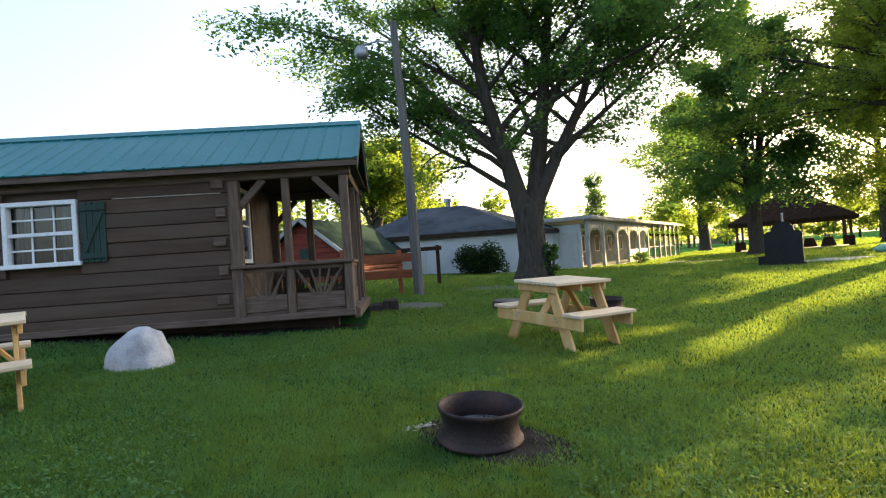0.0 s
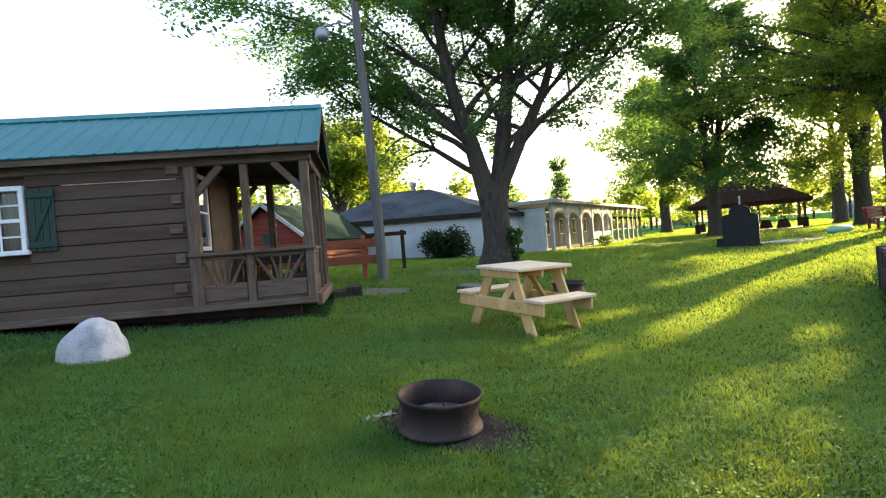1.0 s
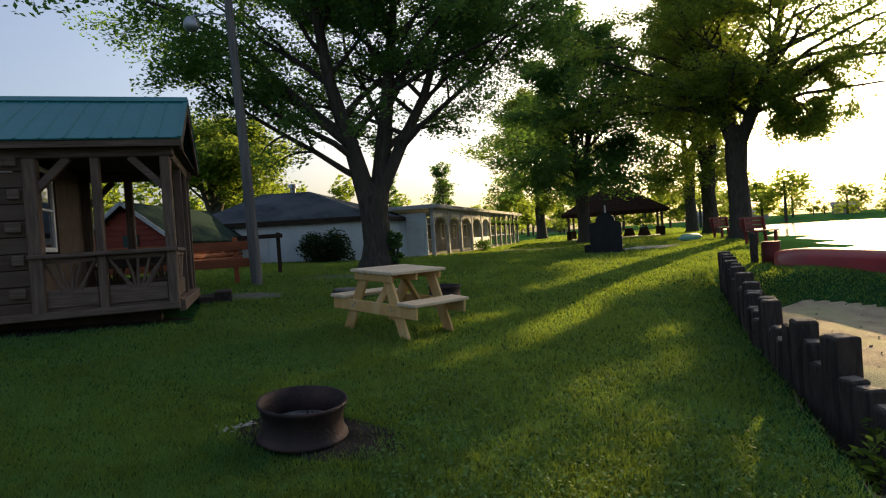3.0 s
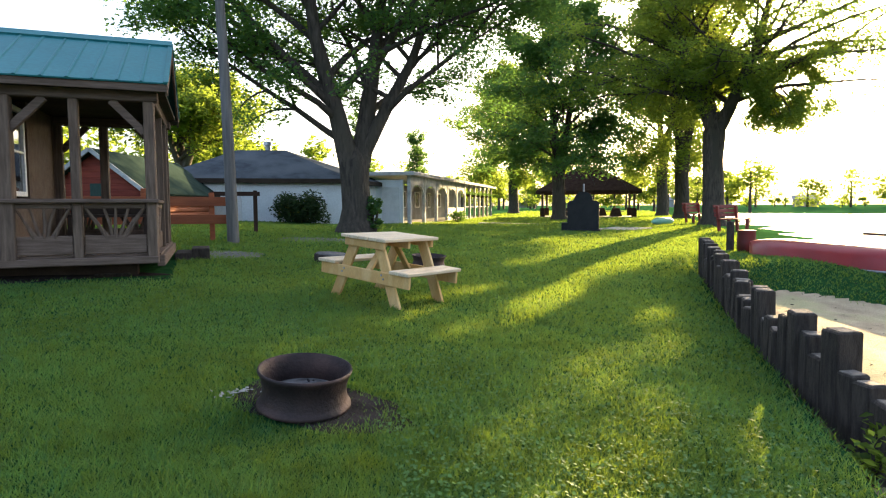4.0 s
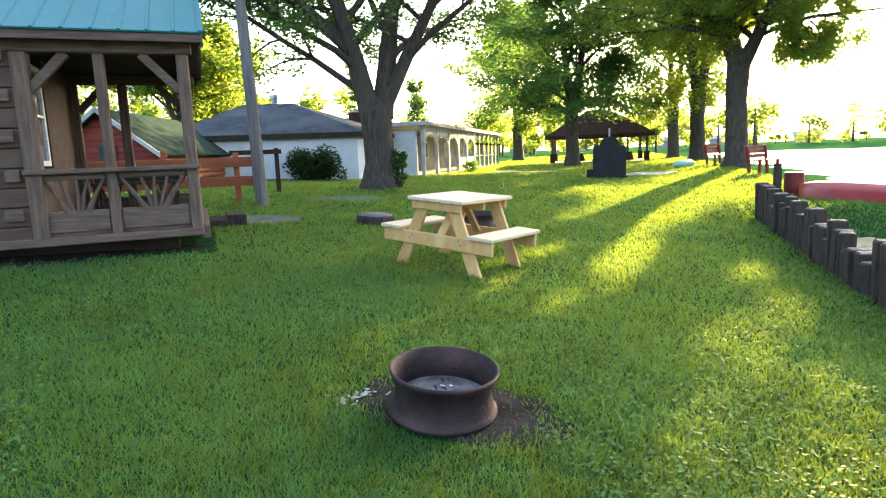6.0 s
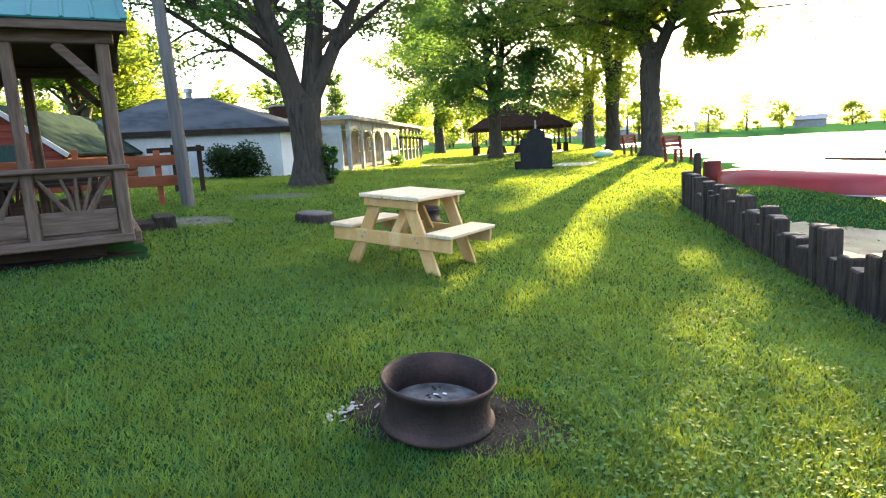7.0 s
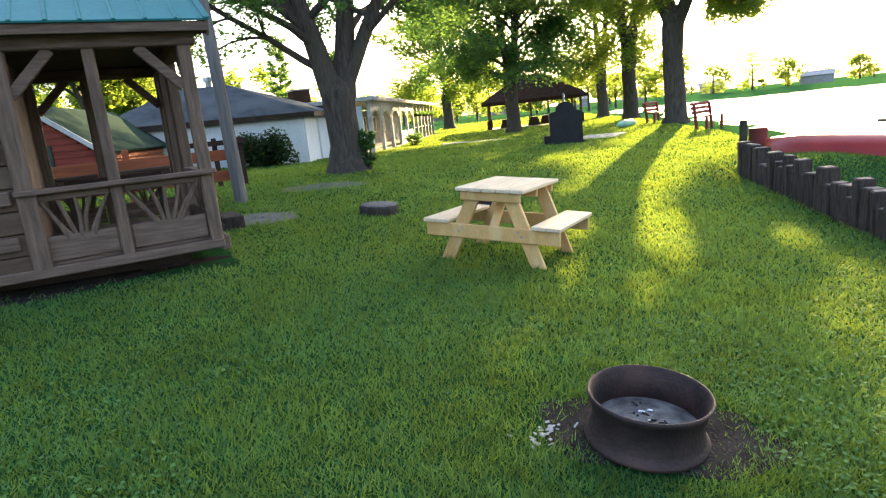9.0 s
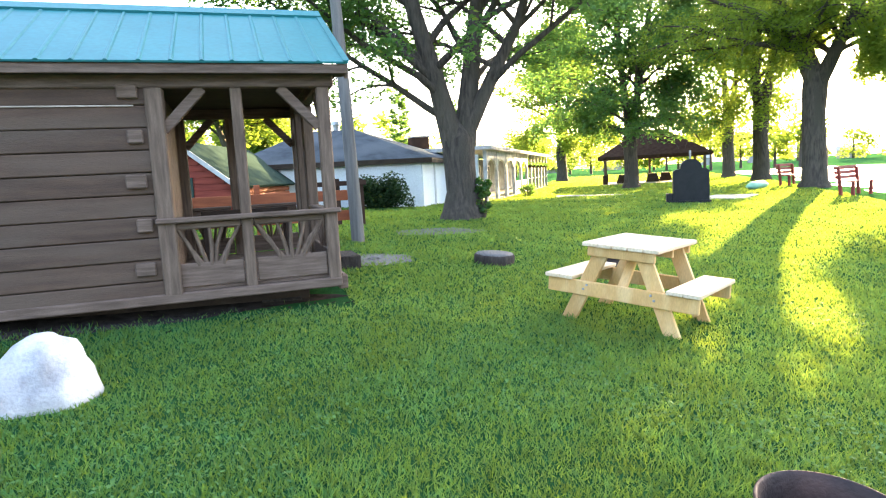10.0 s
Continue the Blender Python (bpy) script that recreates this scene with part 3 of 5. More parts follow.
def build_cabin():
    rnd = random.Random(3)
    # walls behind the logs, with a real window opening in front
    t = 0.12
    wx0, wx1, wz0, wz1 = -5.16, -4.21, 1.31, 2.19
    wall = Mesh()
    for x0, x1, z0, z1 in ((CL, wx0, 0.42, 2.45), (wx1, CP, 0.42, 2.45), (wx0, wx1, 0.42, wz0), (wx0, wx1, wz1, 2.45)):
        wall.box((x1 - x0, t, z1 - z0), pose((x0 + x1) / 2, CF + 0.05 + t / 2, (z0 + z1) / 2), 0.002)
    part("wall", wall, M_LOG, cabin)
    part("wall", Mesh().box((t, CB - CF - 0.3, 2.0), pose(CL + t / 2, (CF + CB) / 2, 1.43), 0.002), M_LOG, cabin)
    part("wall", Mesh().box((CP - CL, t, 2.03), pose((CP + CL) / 2, CB - t / 2, 1.435), 0.002), M_LOG, cabin)
    # porch-side wall with a window gap towards the porch
    py = CF + 0.30
    part("wall", Mesh().box((t, CB - CF - 0.3, 0.75), pose(CP - t / 2, (CF + CB) / 2, 0.80), 0.002), M_LOG, cabin)
    part("wall", Mesh().box((t, CB - CF - 1.35, 1.25), pose(CP - t / 2, CF + 1.2 + (CB - CF - 1.35) / 2, 1.80), 0.002), M_LOG, cabin)
    pw = part("porch_window", Mesh().box((0.05, 0.06, 1.1), pose(CP - 0.02, CF + 0.32, 1.75)).box((0.05, 0.06, 1.1), pose(CP - 0.02, CF + 1.05, 1.75))
              .box((0.05, 0.7, 0.06), pose(CP - 0.02, CF + 0.69, 2.27)).box((0.05, 0.7, 0.06), pose(CP - 0.02, CF + 0.69, 1.23)).box((0.04, 0.7, 0.03), pose(CP - 0.02, CF + 0.69, 1.75)), M_WHITE, cabin, "white window frame facing the porch")
    part("pane", Mesh().box((0.01, 0.68, 1.0), pose(CP - 0.03, CF + 0.69, 1.75), 0.001), M_GLASS, pw).visible_shadow = False
    # the logs of the front wall
    n, z0, z1 = 10, 0.40, 2.36
    for i in range(n):
        za, zb = z0 + (z1 - z0) * i / n, z0 + (z1 - z0) * (i + 1) / n
        pieces = [(CL - 0.05, CP - 0.015)]
        if zb > wz0 + 0.02 and za < wz1 - 0.02:
            pieces = [(CL - 0.05, wx0 - 0.005), (wx1 + 0.005, CP - 0.015)]
        for a, b in pieces:
            gap = 0.007
            part("log", Mesh().box((b - a, 0.09, zb - za - gap), pose((a + b) / 2, CF + 0.01 + rnd.uniform(-0.006, 0.006), (za + zb) / 2, 0, 0, rnd.uniform(-0.12, 0.12)), 0.009), M_LOG, cabin)
        # log ends at the corner, every other one proud
        if i % 2:
          part("log_end", Mesh().box((0.17 if i % 4 == 1 else 0.13, 0.09, (zb - za) * (0.62 if i % 2 else 0.5)), pose(CP - 0.13 - 0.03 * (i % 4 == 1), CF - 0.035, (za + zb) / 2 + 0.02, rnd.uniform(-3, 3), 0, 0), 0.012), M_RAIL, cabin)
    part("chinking", Mesh().box((1.42, 0.012, 0.014), pose(-3.05, CF - 0.04, 2.163, 0, 0.3, 0), 0.003), M_CHINK, cabin, "pale chinking strip")
    # window
    win = part("window", Mesh().box((wx1 - wx0, 0.14, 0.06), pose((wx0 + wx1) / 2, CF - 0.01, wz1 - 0.03)).box((wx1 - wx0 + 0.06, 0.17, 0.06), pose((wx0 + wx1) / 2, CF - 0.02, wz0 + 0.03))
               .box((0.06, 0.14, wz1 - wz0 - 0.12), pose(wx0 + 0.03, CF - 0.01, (wz0 + wz1) / 2)).box((0.06, 0.14, wz1 - wz0 - 0.12), pose(wx1 - 0.03, CF - 0.01, (wz0 + wz1) / 2))
               .box((wx1 - wx0 - 0.12, 0.06, 0.05), pose((wx0 + wx1) / 2, CF - 0.02, (wz0 + wz1) / 2)), M_WHITE, cabin, "white double-hung window with grilles")
    iw, ih = wx1 - wx0 - 0.12, (wz1 - wz0 - 0.17) / 2
    for s in (0, 1):
        zc = wz0 + 0.06 + ih / 2 + s * (ih + 0.05)
        yy = CF + 0.005 + 0.02 * s
        for k in (1, 2):
            part("muntin", Mesh().box((0.022, 0.025, ih), pose(wx0 + 0.06 + iw * k / 3, yy, zc), 0.003), M_WHITE, win)
        part("muntin", Mesh().box((iw, 0.022, 0.022), pose((wx0 + wx1) / 2, yy - 0.004, zc), 0.003), M_WHITE, win)
        part("pane", Mesh().box((iw, 0.006, ih), pose((wx0 + wx1) / 2, yy + 0.018, zc), 0.001), M_GLASS, win).visible_shadow = False
    for xc, w in ((wx0 + 0.17, 0.26), (wx1 - 0.17, 0.26)):
        cur = Mesh()
        k = 18
        vs = [(xc - w / 2 + w * i / k, CF + 0.13 + 0.02 * math.sin(i * 1.9), z) for z in (wz0 - 0.05, wz1) for i in range(k + 1)]
        cur.add(vs, [(i, i + 1, i + k + 2, i + k + 1) for i in range(k)], True)
        part("curtain", cur, M_CURTAIN, win, "pale curtain behind the glass")
    # the room's dimness is put into this panel's dark colour
    part("room_back", Mesh().box((2.4, 0.05, 2.0), pose((wx0 + wx1) / 2, CF + 1.4, 1.43), 0.002), M_SHADE_WOOD, cabin, "dark panel giving the dim room behind the window")
    # shutter
    sh = part("shutter", Mesh(), M_SHUTTER, cabin, "dark green plank shutter")
    for i in range(4):
        part("plank", Mesh().box((0.075, 0.022, 0.80 + 0.01 * (i % 2)), pose(-4.13 + i * 0.08, CF - 0.05, 1.74), 0.004), M_SHUTTER, sh)
    for z in (1.42, 2.06):
        part("batten", Mesh().box((0.34, 0.02, 0.07), pose(-4.01, CF - 0.073, z), 0.004), M_SHUTTER, sh)
    part("batten", Mesh().beam((-4.13, CF - 0.07, 1.48), (-3.89, CF - 0.07, 2.0), 0.02, 0.055), M_SHUTTER, sh)
    # deck and rim
    for i in range(18):
        y = CF + 0.08 + i * 0.153
        part("deck_board", Mesh().box((CR - CP + 0.1, 0.145, 0.03), pose((CR + CP) / 2, y, FLOOR_Z - 0.015), 0.004), M_RAIL, cabin)
    part("rim_beam", Mesh().box((CR - CL + 0.0, 0.09, 0.09), pose((CR + CL) / 2 + 0.03, CF - 0.03, 0.425), 0.01), M_RAIL, cabin, "weathered rim beam")
    part("rim_beam", Mesh().box((0.09, CB - CF, 0.14), pose(CR + 0.05, (CF + CB) / 2, 0.41), 0.01), M_RAIL, cabin)
    part("skid", Mesh().box((CR - CL - 0.5, 0.16, 0.16), pose((CR + CL) / 2, CF + 0.5, 0.27), 0.01), M_SHADE_WOOD, cabin)
    part("skid", Mesh().box((CR - CL - 0.5, 0.16, 0.16), pose((CR + CL) / 2, CB - 0.5, 0.27), 0.01), M_SHADE_WOOD, cabin)
    for x in (-8.5, -6, -3.8, -1.2):
        gz = float(ground_z(x, CF + 0.5))
        part("block", Mesh().box((0.4, 0.3, max(0.05, 0.22 - gz)), pose(x, CF + 0.5, (gz + 0.20) / 2), 0.01), M_TIMBER, cabin)
    part("underfloor", Mesh().box((CR - CL - 0.2, CB - CF - 0.2, 0.05), pose((CR + CL) / 2, (CF + CB) / 2, 0.39), 0.005), M_SHADE_WOOD, cabin)
    # porch posts
    fronts = [(CP + 0.05, CF), (-1.48, CF), (CR - 0.03, CF)]
    sides = [(CR - 0.03, 10.05), (CR - 0.03, 10.9), (CR - 0.03, CB)]
    backs = [(-1.55, CB), (CP + 0.05, CB)]
    for k, (x, y) in enumerate(fronts + sides + backs):
        w = 0.15 if k == 0 else (0.10 if k == 1 else 0.12)
        part("post", Mesh().box((w, w, BEAM_Z - 0.45), pose(x, y, (BEAM_Z + 0.45) / 2, 0, 0, rnd.uniform(-4, 4)), 0.012), M_POST, cabin)
    # beams round the porch
    part("beam", Mesh().box((CR - CL + 0.15, 0.13, 0.13), pose((CR + CL) / 2, CF, BEAM_Z + 0.065), 0.012), M_RAIL, cabin, "porch eave beam")
    part("beam", Mesh().box((CR - CL + 0.15, 0.13, 0.13), pose((CR + CL) / 2, CB, BEAM_Z + 0.065), 0.012), M_RAIL, cabin)
    part("beam", Mesh().box((0.13, CB - CF - 0.14, 0.13), pose(CR - 0.03, (CF + CB) / 2, BEAM_Z + 0.065), 0.012), M_RAIL, cabin)
    for x0, sx in ((CP + 0.05, 1), (CR - 0.03, -1)):
        for y in (CF, CB):
            part("brace", Mesh().beam((x0 + sx * 0.05, y, BEAM_Z - 0.37), (x0 + sx * 0.40, y, BEAM_Z), 0.08, 0.09), M_RAIL, cabin)
    for y0, sy in ((CF, 1), (CB, -1)):
        part("brace", Mesh().beam((CR - 0.03, y0 + sy * 0.05, BEAM_Z - 0.37), (CR - 0.03, y0 + sy * 0.40, BEAM_Z), 0.08, 0.09), M_RAIL, cabin)
    # railings with radiating branches
    def railing(p, q, seed):
        rr = random.Random(seed)
        p, q = Vector(p), Vector(q)
        d, length = (q - p).normalized(), (q - p).length
        part("hand_rail", Mesh().beam(p + Vector((0, 0, 0.63)), q + Vector((0, 0, 0.63)), 0.11, 0.045, 0.01), M_RAIL, cabin)
        part("sub_rail", Mesh().beam(p + Vector((0, 0, 0.575)), q + Vector((0, 0, 0.575)), 0.05, 0.06, 0.01), M_RAIL, cabin)
        part("kick_board", Mesh().beam(p + Vector((0, 0, 0.12)), q + Vector((0, 0, 0.12)), 0.04, 0.22, 0.008), M_RAIL, cabin)
        mid = p + d * length / 2
        for i in range(7):
            a = radians(-56 + 112 * i / 6 + rr.uniform(-3, 3))
            top = Vector((0, 0, 0.55)) + d * max(-length * 0.47, min(length * 0.47, math.tan(a) * 0.34 + (i - 3) * 0.02))
            foot = Vector((0, 0, 0.2)) + d * (i - 3) * 0.035
            k = (top + foot) / 2 + d * rr.uniform(-0.02, 0.02)
            off = Vector((0, 0, 0)) + Vector((-d.y, d.x, 0)) * 0.005 * (i % 3 - 1)
            part("spoke", Mesh().tube([mid + foot + off, mid + k + off, mid + top + off], [0.022, 0.019, 0.016], 7), M_POST, cabin)
    z = FLOOR_Z
    part("hand_rail", Mesh().beam((CP - 0.04, CF - 0.085, z + 0.635), (CR + 0.06, CF - 0.085, z + 0.635), 0.06, 0.05, 0.012), M_RAIL, cabin, "long front rail nailed across the posts")
    railing((CP + 0.11, CF, z), (-1.54, CF, z), 1)
    railing((-1.42, CF, z), (CR - 0.10, CF, z), 2)
    railing((CR - 0.03, CF + 0.07, z), (CR - 0.03, 9.98, z), 3)
    railing((CP + 0.11, CB, z), (-1.62, CB, z), 4)
    railing((-1.48, CB, z), (CR - 0.10, CB, z), 5)
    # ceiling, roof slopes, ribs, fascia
    part("porch_ceiling", Mesh().box((CR - CP + 0.3, CB - CF + 0.2, 0.03), pose((CR + CP) / 2, (CF + CB) / 2, BEAM_Z + 0.15), 0.004), M_SHADE_WOOD, cabin, "board porch ceiling with its shade in the colour")
    ex0, ex1, ey = CL - 0.25, -0.46, 0.25
    run, rise = RIDGE_Y - (CF - ey), RIDGE_Z - EAVE_Z
    ang = math.degrees(math.atan2(rise, run))
    slope = math.hypot(run, rise)
    for s in (1, -1):
        base = pose(0, RIDGE_Y, RIDGE_Z, 0, 0, 0 if s > 0 else 180)
        m = base @ pose(0, 0, 0, ang, 0, 0) @ pose(0, -slope / 2, 0)
        flip = 1 if s > 0 else -1
        panel = part("roof_panel", Mesh().box((ex1 - ex0, slope, 0.02), m @ pose(flip * (ex0 + ex1) / 2, 0, 0), 0.002), M_TEAL, cabin, "ribbed teal steel roof panel")
        k = int((ex1 - ex0) / 0.25)
        rib = Mesh().slab([(-0.022, 0), (-0.009, 0.012), (0.009, 0.012), (0.022, 0)], slope + 0.01).data("rib", M_TEAL)
        for i in range(k + 1):
            part("rib", rib, None, panel, m=m @ pose(flip * (ex1 - 0.03 - i * 0.25), 0, 0.01))
        part("fascia", Mesh().box((ex1 - ex0 - 0.02, 0.03, 0.085), pose((ex0 + ex1) / 2, RIDGE_Y - s * (run - 0.04), EAVE_Z - 0.05), 0.005), M_RAIL, cabin)
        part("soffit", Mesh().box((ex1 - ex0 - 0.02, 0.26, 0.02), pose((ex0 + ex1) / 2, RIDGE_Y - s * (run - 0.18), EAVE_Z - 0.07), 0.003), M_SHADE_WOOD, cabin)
        part("barge_board", Mesh().box((0.03, slope - 0.02, 0.14), m @ pose(flip * (ex1 - 0.02), 0, -0.085), 0.004), M_RAIL, cabin)
        part("edge_trim", Mesh().box((0.06, slope, 0.012), m @ pose(flip * (ex1 - 0.02), 0, 0.018), 0.002), M_TEAL, cabin)
    part("ridge_cap", Mesh().slab([(-0.16, -0.06), (0, 0.035), (0.16, -0.06), (0.14, -0.09), (0, 0.0), (-0.14, -0.09)], ex1 - ex0, pose((ex0 + ex1) / 2, RIDGE_Y, RIDGE_Z + 0.02, 0, 0, 90)), M_TEAL, cabin, "teal ridge cap")
    for x in (CR + 0.02, CL):
        g = Mesh().slab([(-(CB - CF) / 2, 0), ((CB - CF) / 2, 0), (0, RIDGE_Z - EAVE_Z - 0.12)], 0.05, pose(x, RIDGE_Y, BEAM_Z + 0.13, 0, 0, 90))
        part("gable", g, M_LOG, cabin)
    # porch bench along the back rail
    bench = thing("porch_bench", pose(-1.45, CB - 0.45, FLOOR_Z), "dark wooden bench on the cabin porch", "bench")
    part("seat", Mesh().box((1.1, 0.4, 0.04), pose(0, 0, 0.43)), M_SHADE_WOOD, bench)
    part("backrest", Mesh().box((1.1, 0.04, 0.16), pose(0, 0.2, 0.53)), M_SHADE_WOOD, bench)
    for x in (-0.5, 0.5):
        for y in (-0.16, 0.16):
            part("leg", Mesh().box((0.06, 0.06, 0.41), pose(x, y, 0.205)), M_SHADE_WOOD, bench)
    # steps at the gable end
    st = thing("porch_steps", pose(CR + 0.04, 10.95, 0), "two weathered timber porch steps", "steps")
    gz = float(ground_z(-0.3, 10.4))
    part("step", Mesh().box((0.24, 0.8, 0.38 - gz), pose(0.19, 0, (gz + 0.34) / 2), 0.012), M_TIMBER, st)
    part("step", Mesh().box((0.26, 0.7, 0.2), pose(0.44, 0, gz + 0.08), 0.012), M_TIMBER, st)


build_cabin()


# ---- picnic table ----
def picnic_table(m, label):
    """A short A-frame table, 0.9 m long."""
    root = thing("picnic_table", m, label, "picnic table", "picnic tables")
    L, rnd = 0.90, random.Random(len(label))
    for i in range(5):
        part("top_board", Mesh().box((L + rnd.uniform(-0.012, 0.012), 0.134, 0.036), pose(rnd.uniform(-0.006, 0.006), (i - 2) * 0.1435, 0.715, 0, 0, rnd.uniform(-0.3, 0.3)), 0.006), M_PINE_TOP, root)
    for s in (-1, 1):
        for i in range(2):
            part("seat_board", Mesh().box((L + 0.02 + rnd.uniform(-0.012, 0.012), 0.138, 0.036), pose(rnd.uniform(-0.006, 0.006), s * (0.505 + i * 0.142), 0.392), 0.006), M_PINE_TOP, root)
    for x in (-0.36, 0.36):
        sx = 1 if x > 0 else -1
        part("seat_support", Mesh().box((0.038, 1.40, 0.135), pose(x + 0.039 * sx, 0, 0.305), 0.006), M_PINE, root)
        part("top_cleat", Mesh().box((0.038, 0.62, 0.085), pose(x + 0.039 * sx, 0, 0.653), 0.006), M_PINE, root)
        for s in (-1, 1):
            leg = part("leg", Mesh().beam((x, s * 0.50, -0.03), (x, s * 0.17, 0.696), 0.038, 0.135, 0.006), M_PINE, root)
            for dz in (0.30, 0.34):
                part("bolt", Mesh().tube([(x + 0.055 * sx, s * (0.33 - (dz - 0.3) * 0.8), dz), (x + 0.068 * sx, s * (0.33 - (dz - 0.3) * 0.8), dz)], [0.011, 0.011], 8), M_GREY, leg)
        part("brace", Mesh().beam((x - 0.02 * sx, 0, 0.32), (x * 0.15, 0, 0.68), 0.085, 0.036, 0.005), M_PINE, root)
    part("centre_cleat", Mesh().box((0.036, 0.62, 0.085), pose(0, 0, 0.653), 0.006), M_PINE, root)
    return root


def on_slope(x, y, rz):
    """A pose that lies on the sloping lawn."""
    e = 0.6
    z = float(ground_z(x, y))
    nx = (float(ground_z(x - e, y)) - float(ground_z(x + e, y))) / (2 * e)
    ny = (float(ground_z(x, y - e)) - float(ground_z(x, y + e))) / (2 * e)
    up = Vector((nx, ny, 1)).normalized()
    q = Vector((0, 0, 1)).rotation_difference(up)
    return Matrix.Translation((x, y, z)) @ q.to_matrix().to_4x4() @ pose(0, 0, 0, 0, 0, rz)


picnic_table(on_slope(1.87, 7.33, 30), "new yellow pine picnic table on the lawn")
picnic_table(on_slope(-3.74, 5.68, 30), "new yellow pine picnic table beside the cabin wall")


# ---- fire ring: an old truck rim ----
def fire_ring():
    root = thing("fire_ring", on_slope(0.45, 4.18, 0) @ pose(0, 0, 0.022) @ Matrix.Diagonal((1, 1, 0.92, 1)), "rusty truck wheel rim used as a fire ring", "fire ring")
    prof = [(0.277, 0.0), (0.287, 0.008), (0.285, 0.025), (0.270, 0.04), (0.264, 0.06), (0.254, 0.10), (0.252, 0.145), (0.262, 0.18), (0.266, 0.205),
            (0.276, 0.222), (0.285, 0.243), (0.283, 0.258), (0.275, 0.26), (0.267, 0.245), (0.256, 0.22), (0.25, 0.19), (0.241, 0.145), (0.243, 0.10), (0.252, 0.05), (0.262, 0.02), (0.277, 0.0)]
    part("rim", Mesh().lathe(prof, 56), M_RUST, root)
    ash = Mesh()
    rnd = random.Random(5)
    ash.lathe([(0.245, 0.085), (0.18, 0.10), (0.1, 0.11), (0.0, 0.115)], 32)
    part("ash_bed", ash, M_ASH, root, "pale grey ash inside the ring")
    for i in range(16):
        a, r = rnd.uniform(0, 6.28), rnd.uniform(0.02, 0.16)
        part("charcoal", Mesh().box((rnd.uniform(0.012, 0.04), rnd.uniform(0.008, 0.016), 0.009), pose(r * math.cos(a), r * math.sin(a), 0.118, rnd.uniform(-20, 20), rnd.uniform(-20, 20), rnd.uniform(0, 180)), 0.005),
             M_BLACK if i % 4 else M_WHITE, root)


fire_ring()


def patch(name, x, y, rx, ry, mat, label, category, seed, dz=0.006, kind="structure", rot=0.0):
    """A ragged patch lying on the lawn."""
    rnd = random.Random(seed)
    n, rings = 40, 7
    wob = [rnd.uniform(0.8, 1.15) for _ in range(n)]
    wob = [(wob[i] + wob[i - 1] + wob[(i + 1) % n]) / 3 for i in range(n)]
    vs = []
    for j in range(1, rings + 1):
        for i in range(n):
            a = 2 * math.pi * i / n
            r = j / rings * wob[i]
            px, py = rx * r * math.cos(a), ry * r * math.sin(a)
            qx, qy = x + px * math.cos(rot) - py * math.sin(rot), y + px * math.sin(rot) + py * math.cos(rot)
            vs.append((qx, qy, float(ground_z(qx, qy)) + dz * (1.4 - j / rings)))
    vs.append((x, y, float(ground_z(x, y)) + dz * 1.4))
    fs = [(j * n + i, j * n + (i + 1) % n, (j + 1) * n + (i + 1) % n, (j + 1) * n + i) for j in range(rings - 1) for i in range(n)]
    fs += [(len(vs) - 1, i, (i + 1) % n) for i in range(n)]
    return solid(name, Mesh().add(vs, fs, True), mat, label, category, kind)


patch("dirt_patch", 0.52, 4.2, 0.6, 0.34, M_DIRT, "bare scorched dirt round the fire ring", "dirt", 2, 0.02, rot=radians(-39))
scraps = thing("ash_heap", place(0.06, 4.45), "small heap of white ash and scraps", "ash")
srnd = random.Random(9)
for _ in range(30):
    part("scrap", Mesh().box((srnd.uniform(0.012, 0.035), srnd.uniform(0.008, 0.02), 0.006), pose(srnd.gauss(0, 0.06), srnd.gauss(0, 0.045), 0.025, srnd.uniform(-25, 25), srnd.uniform(-25, 25), srnd.uniform(0, 180)), 0.002), M_CONCRETE, scraps)
patch("gravel_patch", 0.25, 11.2, 0.62, 0.5, M_GRAVEL, "grey gravel patch at the porch steps", "gravel", 3, 0.006)
patch("gravel_patch", 2.2, 14.0, 0.9, 0.6, M_GRAVEL, "thin worn gravel patch in the grass", "gravel", 4, 0.005)


# ---- boulder ----
def boulder():
    bm = bmesh.new()
    bmesh.ops.create_icosphere(bm, subdivisions=4, radius=1)
    for v in bm.verts:
        p = v.co.copy()
        k = 1 + 0.16 * noise.noise(p * 1.3) + 0.07 * noise.noise(p * 3.1) + 0.02 * noise.noise(p * 9)
        v.co = Vector((p.x * 0.375 * k, p.y * 0.32 * k, p.z * 0.4 * k))
        v.co.x = v.co.x * (1.0 - 0.75 * max(v.co.z, 0.0)) + 0.14 * max(v.co.z, 0.0)
    me = bpy.data.meshes.new("boulder")
    bm.to_mesh(me)
    bm.free()
    me.polygons.foreach_set("use_smooth", [True] * len(me.polygons))
    me.materials.append(M_ROCK)
    ob = new("boulder", me)
    ob.matrix_basis = place(-2.85, 7.0, 0, 0.01)
    tagged(ob, "white granite boulder in the grass before the cabin", "boulder")


boulder()

